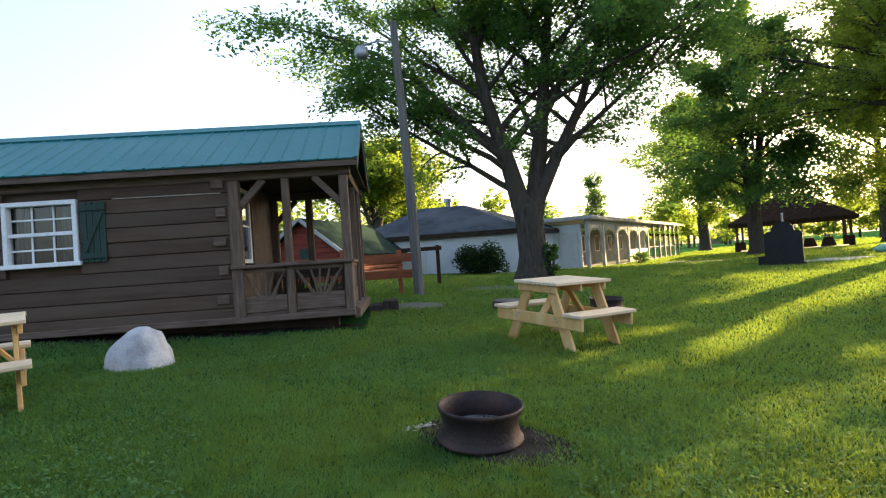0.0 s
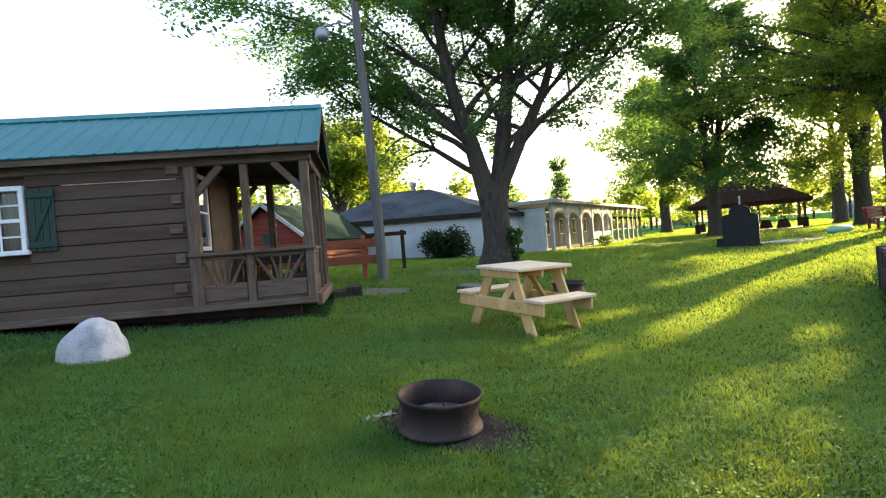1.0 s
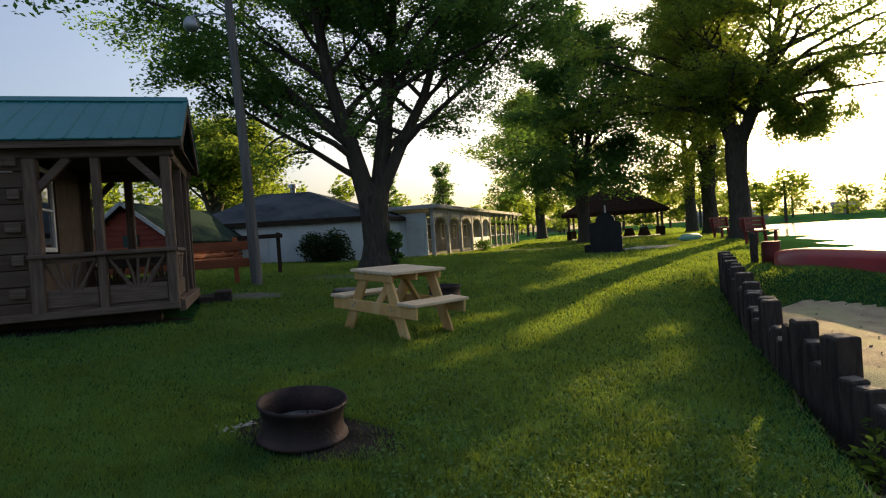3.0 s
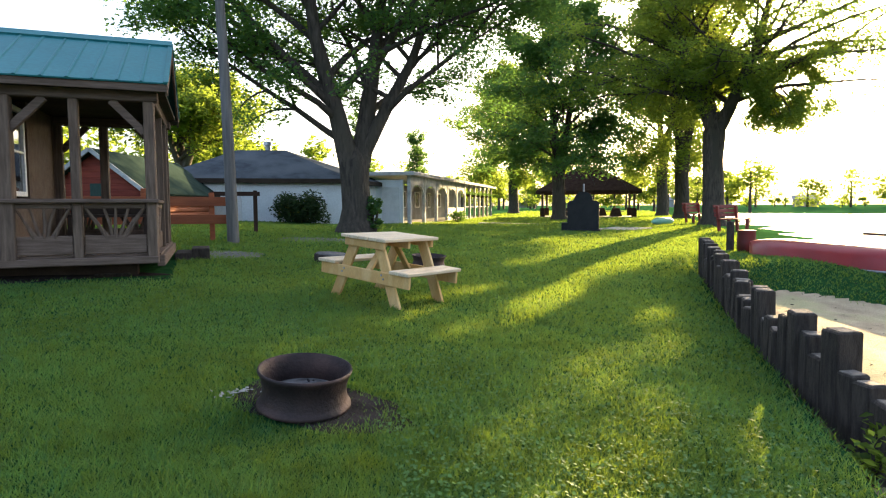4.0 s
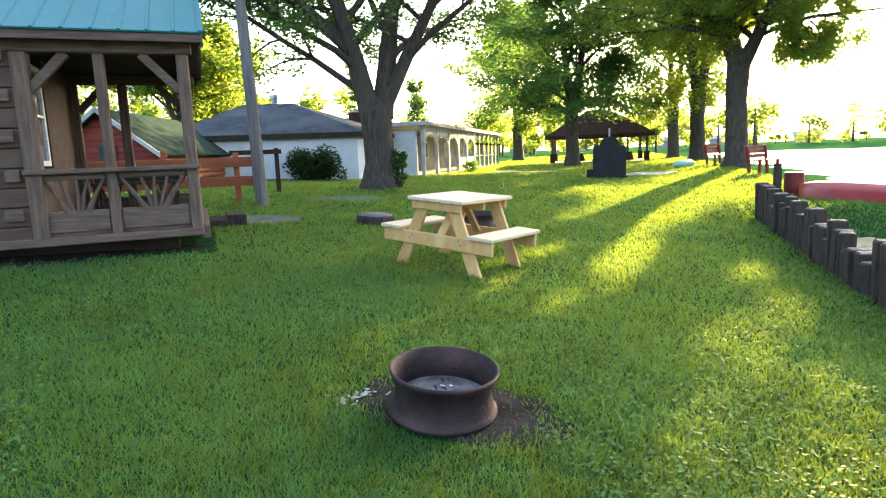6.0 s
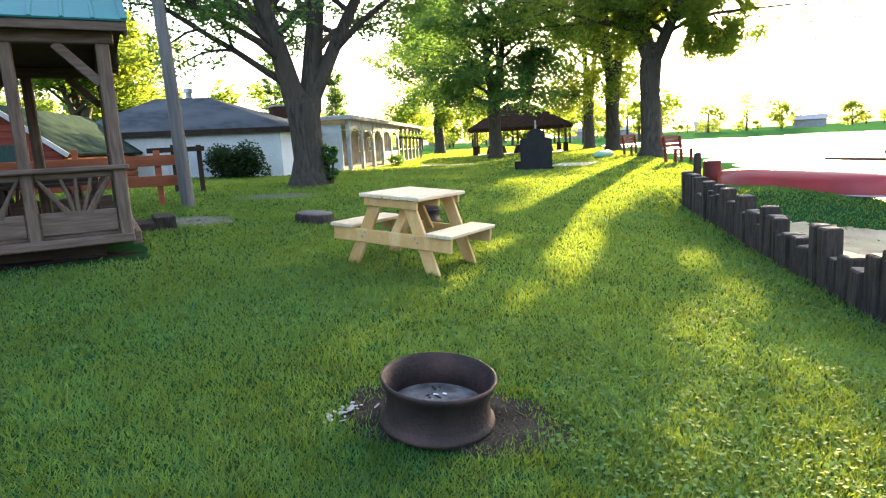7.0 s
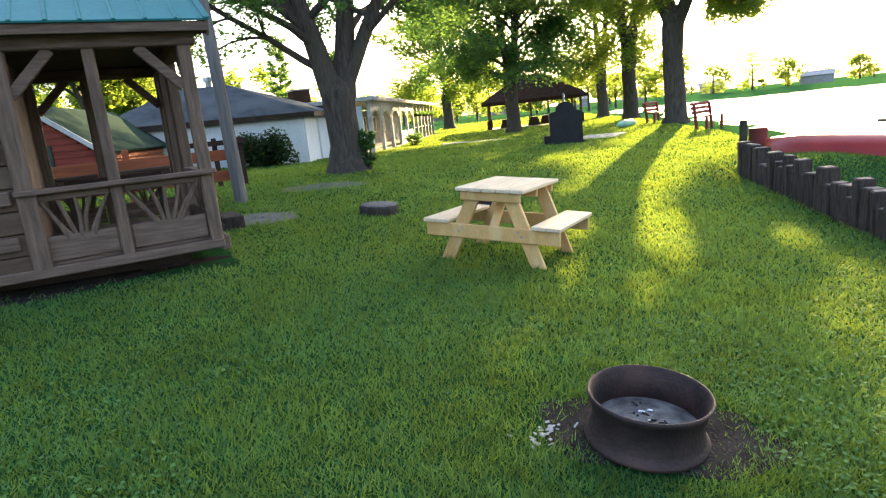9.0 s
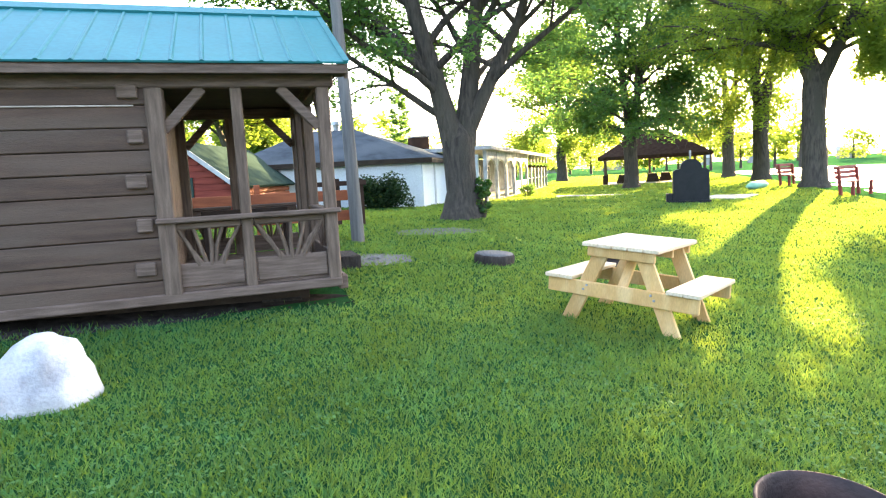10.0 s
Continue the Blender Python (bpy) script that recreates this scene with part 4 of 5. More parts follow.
# ---- utility pole ----
pole = thing("utility_pole", place(0.40, 13.1), "tall grey wooden utility pole with a lamp arm", "utility pole")
part("pole", Mesh().tube([(0, 0, -0.1), (-0.06, 0, 2.5), (-0.17, 0, 5.82)], [0.115, 0.10, 0.078], 14), M_POLE, pole)
lamp = part("lamp_arm", Mesh().tube([(-0.16, 0, 5.36), (-0.5, 0, 5.42), (-0.86, 0, 5.34)], [0.02, 0.02, 0.02], 8), M_GREY, pole, "grey metal lamp arm")
part("lamp_head", Mesh().lathe([(0.0, 0.12), (0.08, 0.1), (0.14, 0.02), (0.15, -0.1), (0.1, -0.16), (0.0, -0.18)], 16, pose(-0.88, 0, 5.22)), M_GREY, lamp)

# ---- white house with hip roof ----
HC, HL = Vector((4.6, 23.1, 0)), Vector((-1.4, 23.9, 0))
HZ = 0.18


def white_house():
    root = thing("white_house", pose(0, 0, 0), "low white house with a grey hip roof", "house")
    u = Vector((math.sin(radians(33)), math.cos(radians(33)), 0))
    c2 = HC + u * 4.4
    l2 = HL + Vector((0.5, 6.6, 0))
    top = 2.06
    corners = [HL, HC, c2, l2]
    for a, b in zip(corners, corners[1:] + corners[:1]):
        d = (b - a).normalized()
        w = Mesh().beam(a + Vector((0, 0, (HZ + top) / 2 - 0.1)), b + Vector((0, 0, (HZ + top) / 2 - 0.1)), 0.15, top - HZ + 0.2, 0.004)
        part("wall", w, M_WALL, root)
    cen = (HL + HC + c2 + l2) / 4
    over = [c + (c - cen).normalized() * 0.45 + Vector((0, 0, top)) for c in corners]
    r1 = cen + Vector((-1.2, 0.3, 3.3))
    r2 = cen + Vector((0.6, -0.2, 3.3))
    vs = over + [r1, r2] + [o - Vector((0, 0, 0.16)) for o in over]
    roof = Mesh().add(vs, [(0, 1, 5, 4), (1, 2, 5), (2, 3, 4, 5), (3, 0, 4), (6, 7, 1, 0), (7, 8, 2, 1), (8, 9, 3, 2), (9, 6, 0, 3), (6, 9, 8, 7)])
    part("roof", roof, M_SHINGLE, root, "weathered grey shingle hip roof")
    for a, b in zip(over, over[1:] + over[:1]):
        d, out = (b - a).normalized(), ((a + b) / 2 - cen)
        out = Vector((out.x, out.y, 0)).normalized() * 0.02
        part("fascia", Mesh().beam(a + out - Vector((0, 0, 0.09)), b + out - Vector((0, 0, 0.09)), 0.04, 0.17, 0.006), M_SHADE_WOOD, root, "dark eave board")
    ch = part("chimney", Mesh().box((0.7, 0.7, 1.0), pose(5.75, 27.0, 2.5), 0.02), M_BROWNSHINGLE, root, "dark square chimney")
    part("cap", Mesh().box((0.78, 0.78, 0.06), pose(5.75, 27.0, 3.02), 0.01), M_CONCRETE, ch)
    vent = part("roof_vent", Mesh().tube([(2.3, 26.2, 2.9), (2.3, 26.2, 3.5)], [0.12, 0.12], 12), M_GREY, root)
    part("cowl", Mesh().tube([(2.3, 26.2, 3.5), (2.3, 26.2, 3.64)], [0.19, 0.17], 12), M_GREY, vent)
    # pale door panel and downspout
    d = (HC - HL).normalized()
    p = HL + d * 1.85 + Vector((0, -0.10, HZ + 0.86))
    part("door", Mesh().beam(p - d * 0.66, p + d * 0.66, 0.06, 1.68, 0.01), M_WHITE, root, "white double door")
    part("downspout", Mesh().box((0.07, 0.07, 1.84), pose(HC.x + 0.9, HC.y + 1.2, HZ + 0.92), 0.01), M_WHITE, root)


white_house()


# ---- arcade building ----
def arcade():
    a, b = Vector((7.9, 25.2, 0)), Vector((20.3, 43.3, 0))
    k_plan, k_high = 0.885, 0.85
    u = (b - a).normalized()
    left = Vector((-u.y, u.x, 0))
    z0 = 0.22
    rz = math.degrees(math.atan2(u.y, u.x))
    base = pose(a.x, a.y, z0, 0, 0, rz) @ Matrix.Diagonal((k_plan, k_plan, k_high, 1))
    root = thing("arcade_building", base, "long white building with a peeling arched arcade", "building")
    L = (b - a).length / k_plan
    n1 = 5
    bay = 2.6
    # deep side wall and back wall
    part("end_wall", Mesh().box((0.15, 4.2, 2.3), pose(0.2, 2.45, 1.15), 0.004), M_WALL, root, "white end wall")
    part("end_door", Mesh().box((0.08, 0.9, 1.9), pose(0.09, 0.95, 0.98), 0.01), M_WHITE, root, "white door in the end wall")
    part("back_wall", Mesh().box((L, 0.15, 2.3), pose(L / 2, 2.75, 1.15), 0.004), M_SHADEDWALL, root, "wall behind the arcade, greyed to stand for its shade")
    for i in range(6):
        w = part("window", Mesh().box((0.9, 0.06, 0.06), pose(1.6 + i * 3.0, 2.64, 1.9)).box((0.9, 0.06, 0.06), pose(1.6 + i * 3.0, 2.64, 0.9)).box((0.06, 0.06, 1.0), pose(1.15 + i * 3.0, 2.64, 1.4)).box((0.06, 0.06, 1.0), pose(2.05 + i * 3.0, 2.64, 1.4)), M_WHITE, root)
        part("pane", Mesh().box((0.85, 0.02, 0.95), pose(1.6 + i * 3.0, 2.65, 1.4), 0.002), M_BLACK, w)
    part("floor_slab", Mesh().box((L + 0.2, 2.9, 0.12), pose(L / 2, 1.35, 0.02), 0.01), M_CONCRETE, root)
    part("roof", Mesh().box((L + 0.7, 4.6, 0.10), pose(L / 2 - 0.1, 1.95, 2.62), 0.01), M_ARCADE, root, "flat overhanging roof")
    part("fascia", Mesh().box((L + 0.72, 0.06, 0.16), pose(L / 2 - 0.1, -0.36, 2.56), 0.01), M_ARCADE, root)
    part("fascia", Mesh().box((0.06, 4.6, 0.16), pose(-0.47, 1.95, 2.56), 0.01), M_ARCADE, root)
    # arches
    def arch(w, h, rise, margin):
        """A wall panel with an elliptic arched opening, scalloped along its edge."""
        k, a = 20, w / 2 - 0.16
        spring = h - margin - rise
        t = [math.pi * i / k for i in range(k + 1)]
        inner = [(a * math.cos(q), spring + rise * math.sin(q) ** 0.85 - (0.04 if i % 2 else 0)) for i, q in enumerate(t)]
        outer = [(w / 2 * max(-1, min(1, 1.5 * math.cos(q))), h if abs(1.5 * math.cos(q)) <= 1 else spring + (h - spring) * min(1.0, math.sin(q) / 0.745)) for q in t]
        vs = []
        for y in (-0.05, 0.05):
            vs += [(x, y, z) for x, z in inner] + [(x, y, z) for x, z in outer]
        c, fs = k + 1, []
        for i in range(k):
            fs += [(i, i + 1, c + i + 1, c + i), (2 * c + i, 3 * c + i, 3 * c + i + 1, 2 * c + i + 1), (i, 2 * c + i, 2 * c + i + 1, i + 1)]
        return Mesh().add(vs, fs)
    am = arch(bay, 2.5, 0.62, 0.42).data("arch", M_ARCADE)
    pm = Mesh().box((0.22, 0.16, 2.5), pose(0, 0, 1.25), 0.012).data("pillar", M_ARCADE)
    for i in range(n1):
        part("arch", am, None, root, m=pose(bay * (i + 0.5), 0, 0))
    for i in range(n1 + 1):
        part("pillar", pm, None, root, m=pose(bay * i, -0.002, 0))
    for i in (3, 4):
        part("low_wall", Mesh().box((bay - 0.14, 0.08, 0.8), pose(bay * (i + 0.5), 0.02, 0.45), 0.01), M_WHITE, root, "low white panel between pillars")
    rest = int((L - n1 * bay) / 1.9)
    for i in range(1, rest + 1):
        x = bay * n1 + 1.9 * i
        part("pillar", pm, None, root, m=pose(x, 0, 0))
        for s in (-1, 1):
            part("bracket", Mesh().beam((x + s * 0.05, 0, 1.9), (x + s * 0.5, 0, 2.45), 0.06, 0.07), M_ARCADE, root)
        part("low_wall", Mesh().box((1.75, 0.05, 0.05), pose(x - 0.95, 0.02, 0.9), 0.01), M_ARCADE, root)
        # hanging baskets
        hb = thing("hanging_basket", base @ pose(x - 0.95, -0.1, 1.75), "plant in a hanging basket under the eave", "hanging basket", "hanging baskets")
        part("basket", Mesh().lathe([(0.0, -0.12), (0.12, -0.1), (0.17, 0.05), (0.15, 0.05), (0.0, 0.02)], 12), M_BROWNSHINGLE, hb)
        part("cord", Mesh().tube([(0, 0, 0.05), (0, 0, 0.72)], [0.008, 0.008], 5), M_BLACK, hb)
        v, f = leaf_cloud([(0, 0, 0.1)], [0.3], 160, 0.06, 100 + i)
        o = new("foliage", fast_mesh("foliage", v, f, M_LEAF))
        o.parent = hb


arcade()


# ---- bushes ----
def bush(x, y, r, h, count, leaf, label, seed, mat=M_LEAF, dz=0.0):
    rnd = random.Random(seed)
    root = thing("bush", place(x, y), label, "bush")
    cs = [(rnd.uniform(-1, 1) * r * 0.7, rnd.uniform(-1, 1) * r * 0.5, rnd.uniform(0.15, 0.8) * h) for _ in range(24)]
    stems = Mesh()
    for c in cs:
        stems.tube([(c[0] * 0.2, c[1] * 0.2, -0.05), (c[0] * 0.6, c[1] * 0.6, c[2] * 0.6), c], [0.015, 0.011, 0.005], 5, cap=False)
    part("stem_mass", stems, M_BARK, root)["kind"] = "stuff"
    v, f = leaf_cloud(cs, [r * 0.42] * len(cs), count, leaf, seed, 0.8)
    v[:, 2] = np.maximum(v[:, 2], 0.02)
    o = new("foliage", fast_mesh("foliage", v, f, mat))
    o.parent = root
    o["kind"] = "stuff"


bush(3.0, 22.2, 1.0, 1.15, 7000, 0.06, "dark rounded bush against the white wall", 1, mat=M_BUSH)
bush(4.02, 16.15, 0.22, 1.15, 700, 0.06, "leafy shoots growing round the maple's foot", 2)
bush(11.9, 29.6, 0.5, 0.6, 700, 0.06, "small round shrub by the arcade", 3)
bush(3.82, 2.95, 0.25, 0.5, 200, 0.042, "sapling with broad leaves by the timber wall", 4, mat=M_LEAF_SUNLIT)


# ---- red barn and cedar fence ----
def barn():
    root = thing("red_barn", pose(-2.75, 18.6, 0.6, 0, 0, -18), "small red barn with a dark green shingle roof", "barn")
    w, h, r, L = 2.5, 0.9, 1.0, 5.4
    part("gable", Mesh().slab([(-w / 2, -0.3), (w / 2, -0.3), (w / 2, h), (0, h + r), (-w / 2, h)], 0.08, pose(0, 0.08, 0)), M_RED, root)
    for i in range(13):
        z = 0.05 + i * 0.155
        width = w if z + 0.08 < h else w * (1 - (z + 0.08 - h) / r)
        if width > 0.2:
            part("siding_board", Mesh().box((width, 0.05, 0.152), pose(0, 0, z), 0.008), M_RED, root)
    part("door", Mesh().box((0.42, 0.05, 0.95), pose(0.1, -0.05, 0.6), 0.01), M_SHUTTER, root, "dark green door")
    part("side_wall", Mesh().box((L - 0.2, 0.1, h + 0.3), pose(w / 2 - 0.12, L / 2 + 0.1, h / 2 - 0.15, 0, 0, 90), 0.01), M_ORANGE, root, "orange-red log side wall")
    for i in range(6):
        part("log", Mesh().box((L, 0.14, 0.145), pose(w / 2, L / 2, 0.06 + i * 0.155, 0, 0, 90), 0.035), M_ORANGE, root)
    for s in (-1, 1):
        sl = math.hypot(w / 2 + 0.2, r * (w / 2 + 0.2) / (w / 2))
        ang = math.degrees(math.atan2(r, w / 2))
        part("roof", Mesh().box((sl, L + 0.5, 0.08), pose(0, L / 2, h + r + 0.05) @ pose(0, 0, 0, 0, s * ang, 0) @ pose(s * sl / 2, 0, 0), 0.01), M_GREENSHINGLE, root)
        part("rake_trim", Mesh().box((sl, 0.06, 0.1), pose(0, -0.27, h + r + 0.04) @ pose(0, 0, 0, 0, s * ang, 0) @ pose(s * sl / 2, 0, 0), 0.005), M_ARCADE, root)


barn()
fence = thing("cedar_fence", pose(0, 0, 0), "red-stained plank fence beside the pole", "fence")
for x, y in ((-2.6, 13.54), (-1.2, 13.48), (0.02, 13.4)):
    z = float(ground_z(x, y))
    part("post", Mesh().box((0.1, 0.1, 1.0), pose(x, y + 0.07, z + 0.45), 0.01), M_ORANGE, fence)
for dz in (0.45, 0.80):
    a, b = (-3.4, 13.58), (0.42, 13.36)
    za = float(ground_z(*b)) + dz
    part("plank", Mesh().beam((a[0], a[1], za + 0.02), (b[0], b[1], za), 0.035, 0.18, 0.006), M_ORANGE, fence)
gate = thing("dark_rail", pose(0, 0, 0), "dark wooden rail post by the white house", "rail")
for x, y in ((1.0, 15.6), (0.5, 15.6)):
    z = float(ground_z(x, y))
    part("post", Mesh().box((0.09, 0.09, 1.0), pose(x, y, z + 0.48), 0.01), M_BROWNSHINGLE, gate)
part("rail", Mesh().beam((0.0, 15.52, float(ground_z(1, 15.6)) + 0.9), (1.1, 15.52, float(ground_z(1, 15.6)) + 0.9), 0.04, 0.1), M_BROWNSHINGLE, gate)


# ---- smoker ----
def smoker():
    root = thing("smoker_oven", place(11.95, 18.4, -36), "black steel smoker oven with a rounded top", "smoker")
    k = 14
    body = [(-0.52, 0.0), (-0.52, 0.98), (-0.44, 1.04)] + [(-0.31 * math.cos(math.pi * i / k), 1.06 + 0.29 * math.sin(math.pi * i / k)) for i in range(k + 1)] + [(0.44, 1.04), (0.52, 0.98), (0.52, 0.0)]
    part("body", Mesh().slab(body, 0.6), M_BLACK, root)
    part("base", Mesh().box((1.15, 0.7, 0.1), pose(0, 0, 0.03), 0.01), M_BLACK, root)
    part("flue", Mesh().tube([(0.0, 0.1, 1.3), (0.0, 0.1, 1.62)], [0.03, 0.03], 10), M_GREY, root)
    part("side_shelf", Mesh().box((0.2, 0.5, 0.3), pose(-0.62, 0, 0.15), 0.01), M_BLACK, root)


smoker()
solid("concrete_pad", Mesh().box((2.6, 1.4, 0.08), pose(0, 0, 0), 0.01), M_CONCRETE, "pale concrete pad in the grass", "concrete pad", "structure", m=on_slope(14.4, 19.4, 35))
solid("concrete_pad", Mesh().box((3.2, 1.2, 0.06), pose(0, 0, 0), 0.01), M_CONCRETE, "pale concrete path slab in the grass", "concrete pad", "structure", m=on_slope(13.0, 25.5, -30))
raft = Mesh()
raft.tube([(-0.9, 0, 0.14), (-0.5, 0, 0.16), (0.5, 0, 0.16), (0.9, 0, 0.14)], [0.06, 0.17, 0.17, 0.06], 14)
solid("overturned_boat", raft, M_MINT, "small mint-green overturned boat on the lawn", "boat", m=on_slope(19.0, 22.7, 20))


# ---- picnic shelter ----
def shelter():
    base = pose(24.7, 37.0, 0.22, 0, 0, -34) @ Matrix.Diagonal((0.62, 0.62, 0.72, 1))
    root = thing("picnic_shelter", base, "open timber picnic shelter with a brown hip roof", "shelter")
    W, D, H, R = 9.5, 7.5, 2.5, 2.3
    over = [(-W / 2 - 0.7, -D / 2 - 0.7, H), (W / 2 + 0.7, -D / 2 - 0.7, H), (W / 2 + 0.7, D / 2 + 0.7, H), (-W / 2 - 0.7, D / 2 + 0.7, H)]
    vs = over + [(-1.2, 0, H + R), (1.2, 0, H + R)] + [(x, y, z - 0.25) for x, y, z in over]
    part("roof", Mesh().add(vs, [(0, 1, 5, 4), (1, 2, 5), (2, 3, 4, 5), (3, 0, 4), (6, 7, 1, 0), (7, 8, 2, 1), (8, 9, 3, 2), (9, 6, 0, 3), (6, 9, 8, 7)]), M_BROWNSHINGLE, root, "brown shingle roof")
    for x in (-W / 2, 0, W / 2):
        for y in (-D / 2, D / 2):
            if x or y > 0:
                p = part("post", Mesh().box((0.24, 0.24, H), pose(x, y, H / 2), 0.02), M_RAIL, root)
                part("pier", Mesh().box((0.5, 0.5, 0.9), pose(x, y, 0.45), 0.02), M_BROWNSHINGLE, p)
    part("floor_slab", Mesh().box((W + 0.6, D + 0.6, 0.1), pose(0, 0, 0.06), 0.01), M_CONCRETE, root)
    for i, (x, y) in enumerate(((-3, -1.5), (0, -1.5), (3, -1.5), (-2, 1.5), (1.5, 1.5))):
        t = thing("shelter_table", base @ pose(x, y, 0.12, 0, 0, 90), "dark picnic table under the shelter", "picnic table", "shelter tables")
        part("top", Mesh().box((1.8, 0.75, 0.06), pose(0, 0, 0.74)), M_SHADE_WOOD, t)
        for s in (-1, 1):
            part("seat", Mesh().box((1.8, 0.28, 0.05), pose(0, s * 0.7, 0.44)), M_SHADE_WOOD, t)
            part("leg", Mesh().box((0.08, 1.3, 0.7), pose(s * 0.6, 0, 0.36), 0.01, 0.6), M_SHADE_WOOD, t)


shelter()


# ---- benches by the lake ----
def lake_bench(m, label):
    root = thing("lake_bench", m, label, "bench", "lakeside benches")
    for i in range(3):
        part("seat_slat", Mesh().box((1.4, 0.13, 0.04), pose(0, -0.15 + i * 0.15, 0.44)), M_REDBENCH, root)
        part("back_slat", Mesh().box((1.4, 0.03, 0.12), pose(0, 0.28 + 0.03 * i, 0.58 + i * 0.15, -12, 0, 0)), M_REDBENCH, root)
    for x in (-0.55, 0.55):
        for y in (-0.18, 0.22):
            part("leg", Mesh().box((0.09, 0.09, 0.43 if y < 0 else 0.92), pose(x, y, 0.21 if y < 0 else 0.44, 0 if y < 0 else -6, 0, 0)), M_REDBENCH, root)
    return root


lake_bench(place(17.25, 17.05, 12), "red-brown wooden bench facing the lake")
lake_bench(place(21.3, 23.1, 15), "red-brown wooden bench beside the tall tree")


# ---- timber wall of upright posts ----
WALL_LINE = [(4.02, 2.45), (4.0, 2.95), (4.14, 3.35), (4.37, 3.8), (4.66, 4.36), (5.38, 5.38), (6.4, 6.6), (7.9, 8.45), (8.95, 9.75)]


def timber_wall():
    root = thing("timber_wall", pose(0, 0, 0), "retaining wall of upright weathered timbers", "retaining wall")
    rnd = random.Random(8)
    pts = [Vector((*p, 0)) for p in WALL_LINE]
    i, s = 0, 0.0
    while i < len(pts) - 1:
        d = pts[i + 1] - pts[i]
        if s > d.length:
            s -= d.length
            i += 1
            continue
        p = pts[i] + d.normalized() * s
        w = rnd.uniform(0.15, 0.23)
        h = rnd.choice((0.3, 0.36, 0.42, 0.47, 0.55))
        z = float(ground_z(p.x - 0.2, p.y + 0.15))
        rz = math.degrees(math.atan2(d.y, d.x)) + rnd.uniform(-14, 14)
        m = pose(p.x, p.y, z, rnd.uniform(-2, 2), rnd.uniform(-2, 2), rz)
        b = part("timber", Mesh().box((w, w * rnd.uniform(0.85, 1.1), h + 0.5), m @ pose(0, 0, (h - 0.5) / 2), 0.012), M_TIMBER, root)
        part("end_grain", Mesh().box((w - 0.03, w * 0.8 - 0.015, 0.010), m @ pose(0, 0, h + 0.002), 0.003), M_TIMBER_TOP, b)
        s += w + rnd.uniform(0.0, 0.015)


timber_wall()


# ---- canoe, sign and rails at the water ----
def canoe():
    root = thing("red_canoe", pose(11.4, 9.15, float(ground_z(11.4, 8.6)) - 0.03, 0, 0.5, -95), "red canoe lying keel up on the bank", "canoe")
    n, k, L = 24, 9, 3.9
    vs, fs = [], []
    for i in range(n + 1):
        t = i / n * 2 - 1
        w = 0.44 * (1 - abs(t) ** 5) + 0.015
        for j in range(k + 1):
            a = math.pi * j / k
            vs.append((t * L / 2, -w * math.cos(a), (0.46 * math.sin(a) ** 0.6 if 0 < j < k else 0) * (1 - 0.25 * abs(t) ** 4)))
    for i in range(n):
        for j in range(k):
            q = i * (k + 1) + j
            fs.append((q, q + k + 1, q + k + 2, q + 1))
    part("hull", Mesh().add(vs, fs, True), M_CANOE, root)
    part("gunwale", Mesh().tube([(t * L / 2, -0.44 * (1 - abs(t) ** 5) - 0.015, 0.02) for t in [x / 8 - 1 for x in range(17)]], [0.02] * 17, 6), M_GREY, root)
    part("gunwale", Mesh().tube([(t * L / 2, 0.44 * (1 - abs(t) ** 5) + 0.015, 0.02) for t in [x / 8 - 1 for x in range(17)]], [0.02] * 17, 6), M_GREY, root)


canoe()
bar = thing("shore_rail", pose(0, 0, 0), "leaning wooden rail fence with a notice at the shore", "fence")
P1, P2 = (11.9, 7.5, -0.45, 0.80), (12.5, 6.3, -0.8, 0.36)
for x, y, z0, z1 in (P1, P2):
    part("post", Mesh().tube([(x, y, z0 - 0.2), (x + 0.02, y, z1)], [0.055, 0.05], 9), M_TIMBER, bar)
part("rail", Mesh().tube([(11.8, 7.75, 0.62), (12.6, 6.1, 0.16)], [0.035, 0.03], 8), M_TIMBER, bar)
part("rail", Mesh().tube([(11.9, 7.45, 0.46), (13.2, 9.6, 0.42)], [0.03, 0.03], 8), M_TIMBER, bar)
sg = thing("notice_sign", pose(11.82, 7.43, 0.42, 0, 0, -55), "small white notice board on the rail post", "sign")
part("board", Mesh().box((0.38, 0.02, 0.25), pose(0, 0, 0), 0.004), M_WHITE, sg)
for i in range(3):
    part("text_bar", Mesh().box((0.26 - 0.05 * i, 0.004, 0.025), pose(0, -0.012, 0.06 - i * 0.055), 0.001), M_BLACK, sg)


def pedal_boat(x, y, rz):
    root = thing("pedal_boat", pose(x, y, WATER_Z, 0, 0, rz) @ Matrix.Diagonal((0.8, 0.72, 0.8, 1)), "pale pedal boat with a blue seat moored at shore", "boat", "pedal boats")
    part("hull", Mesh().box((1.5, 0.75, 0.26), pose(0, 0, 0.12), 0.12, 1.1), M_BOAT, root)
    part("seat", Mesh().box((0.4, 0.6, 0.14), pose(-0.1, 0, 0.32), 0.05), M_BOATSEAT, root)
    fr = [(-0.3, -0.26, 0.26), (-0.35, -0.24, 0.58), (-0.35, 0.24, 0.58), (-0.3, 0.26, 0.26)]
    part("seat_back", Mesh().tube(fr, [0.03] * 4, 8), M_BOATSEAT, root)


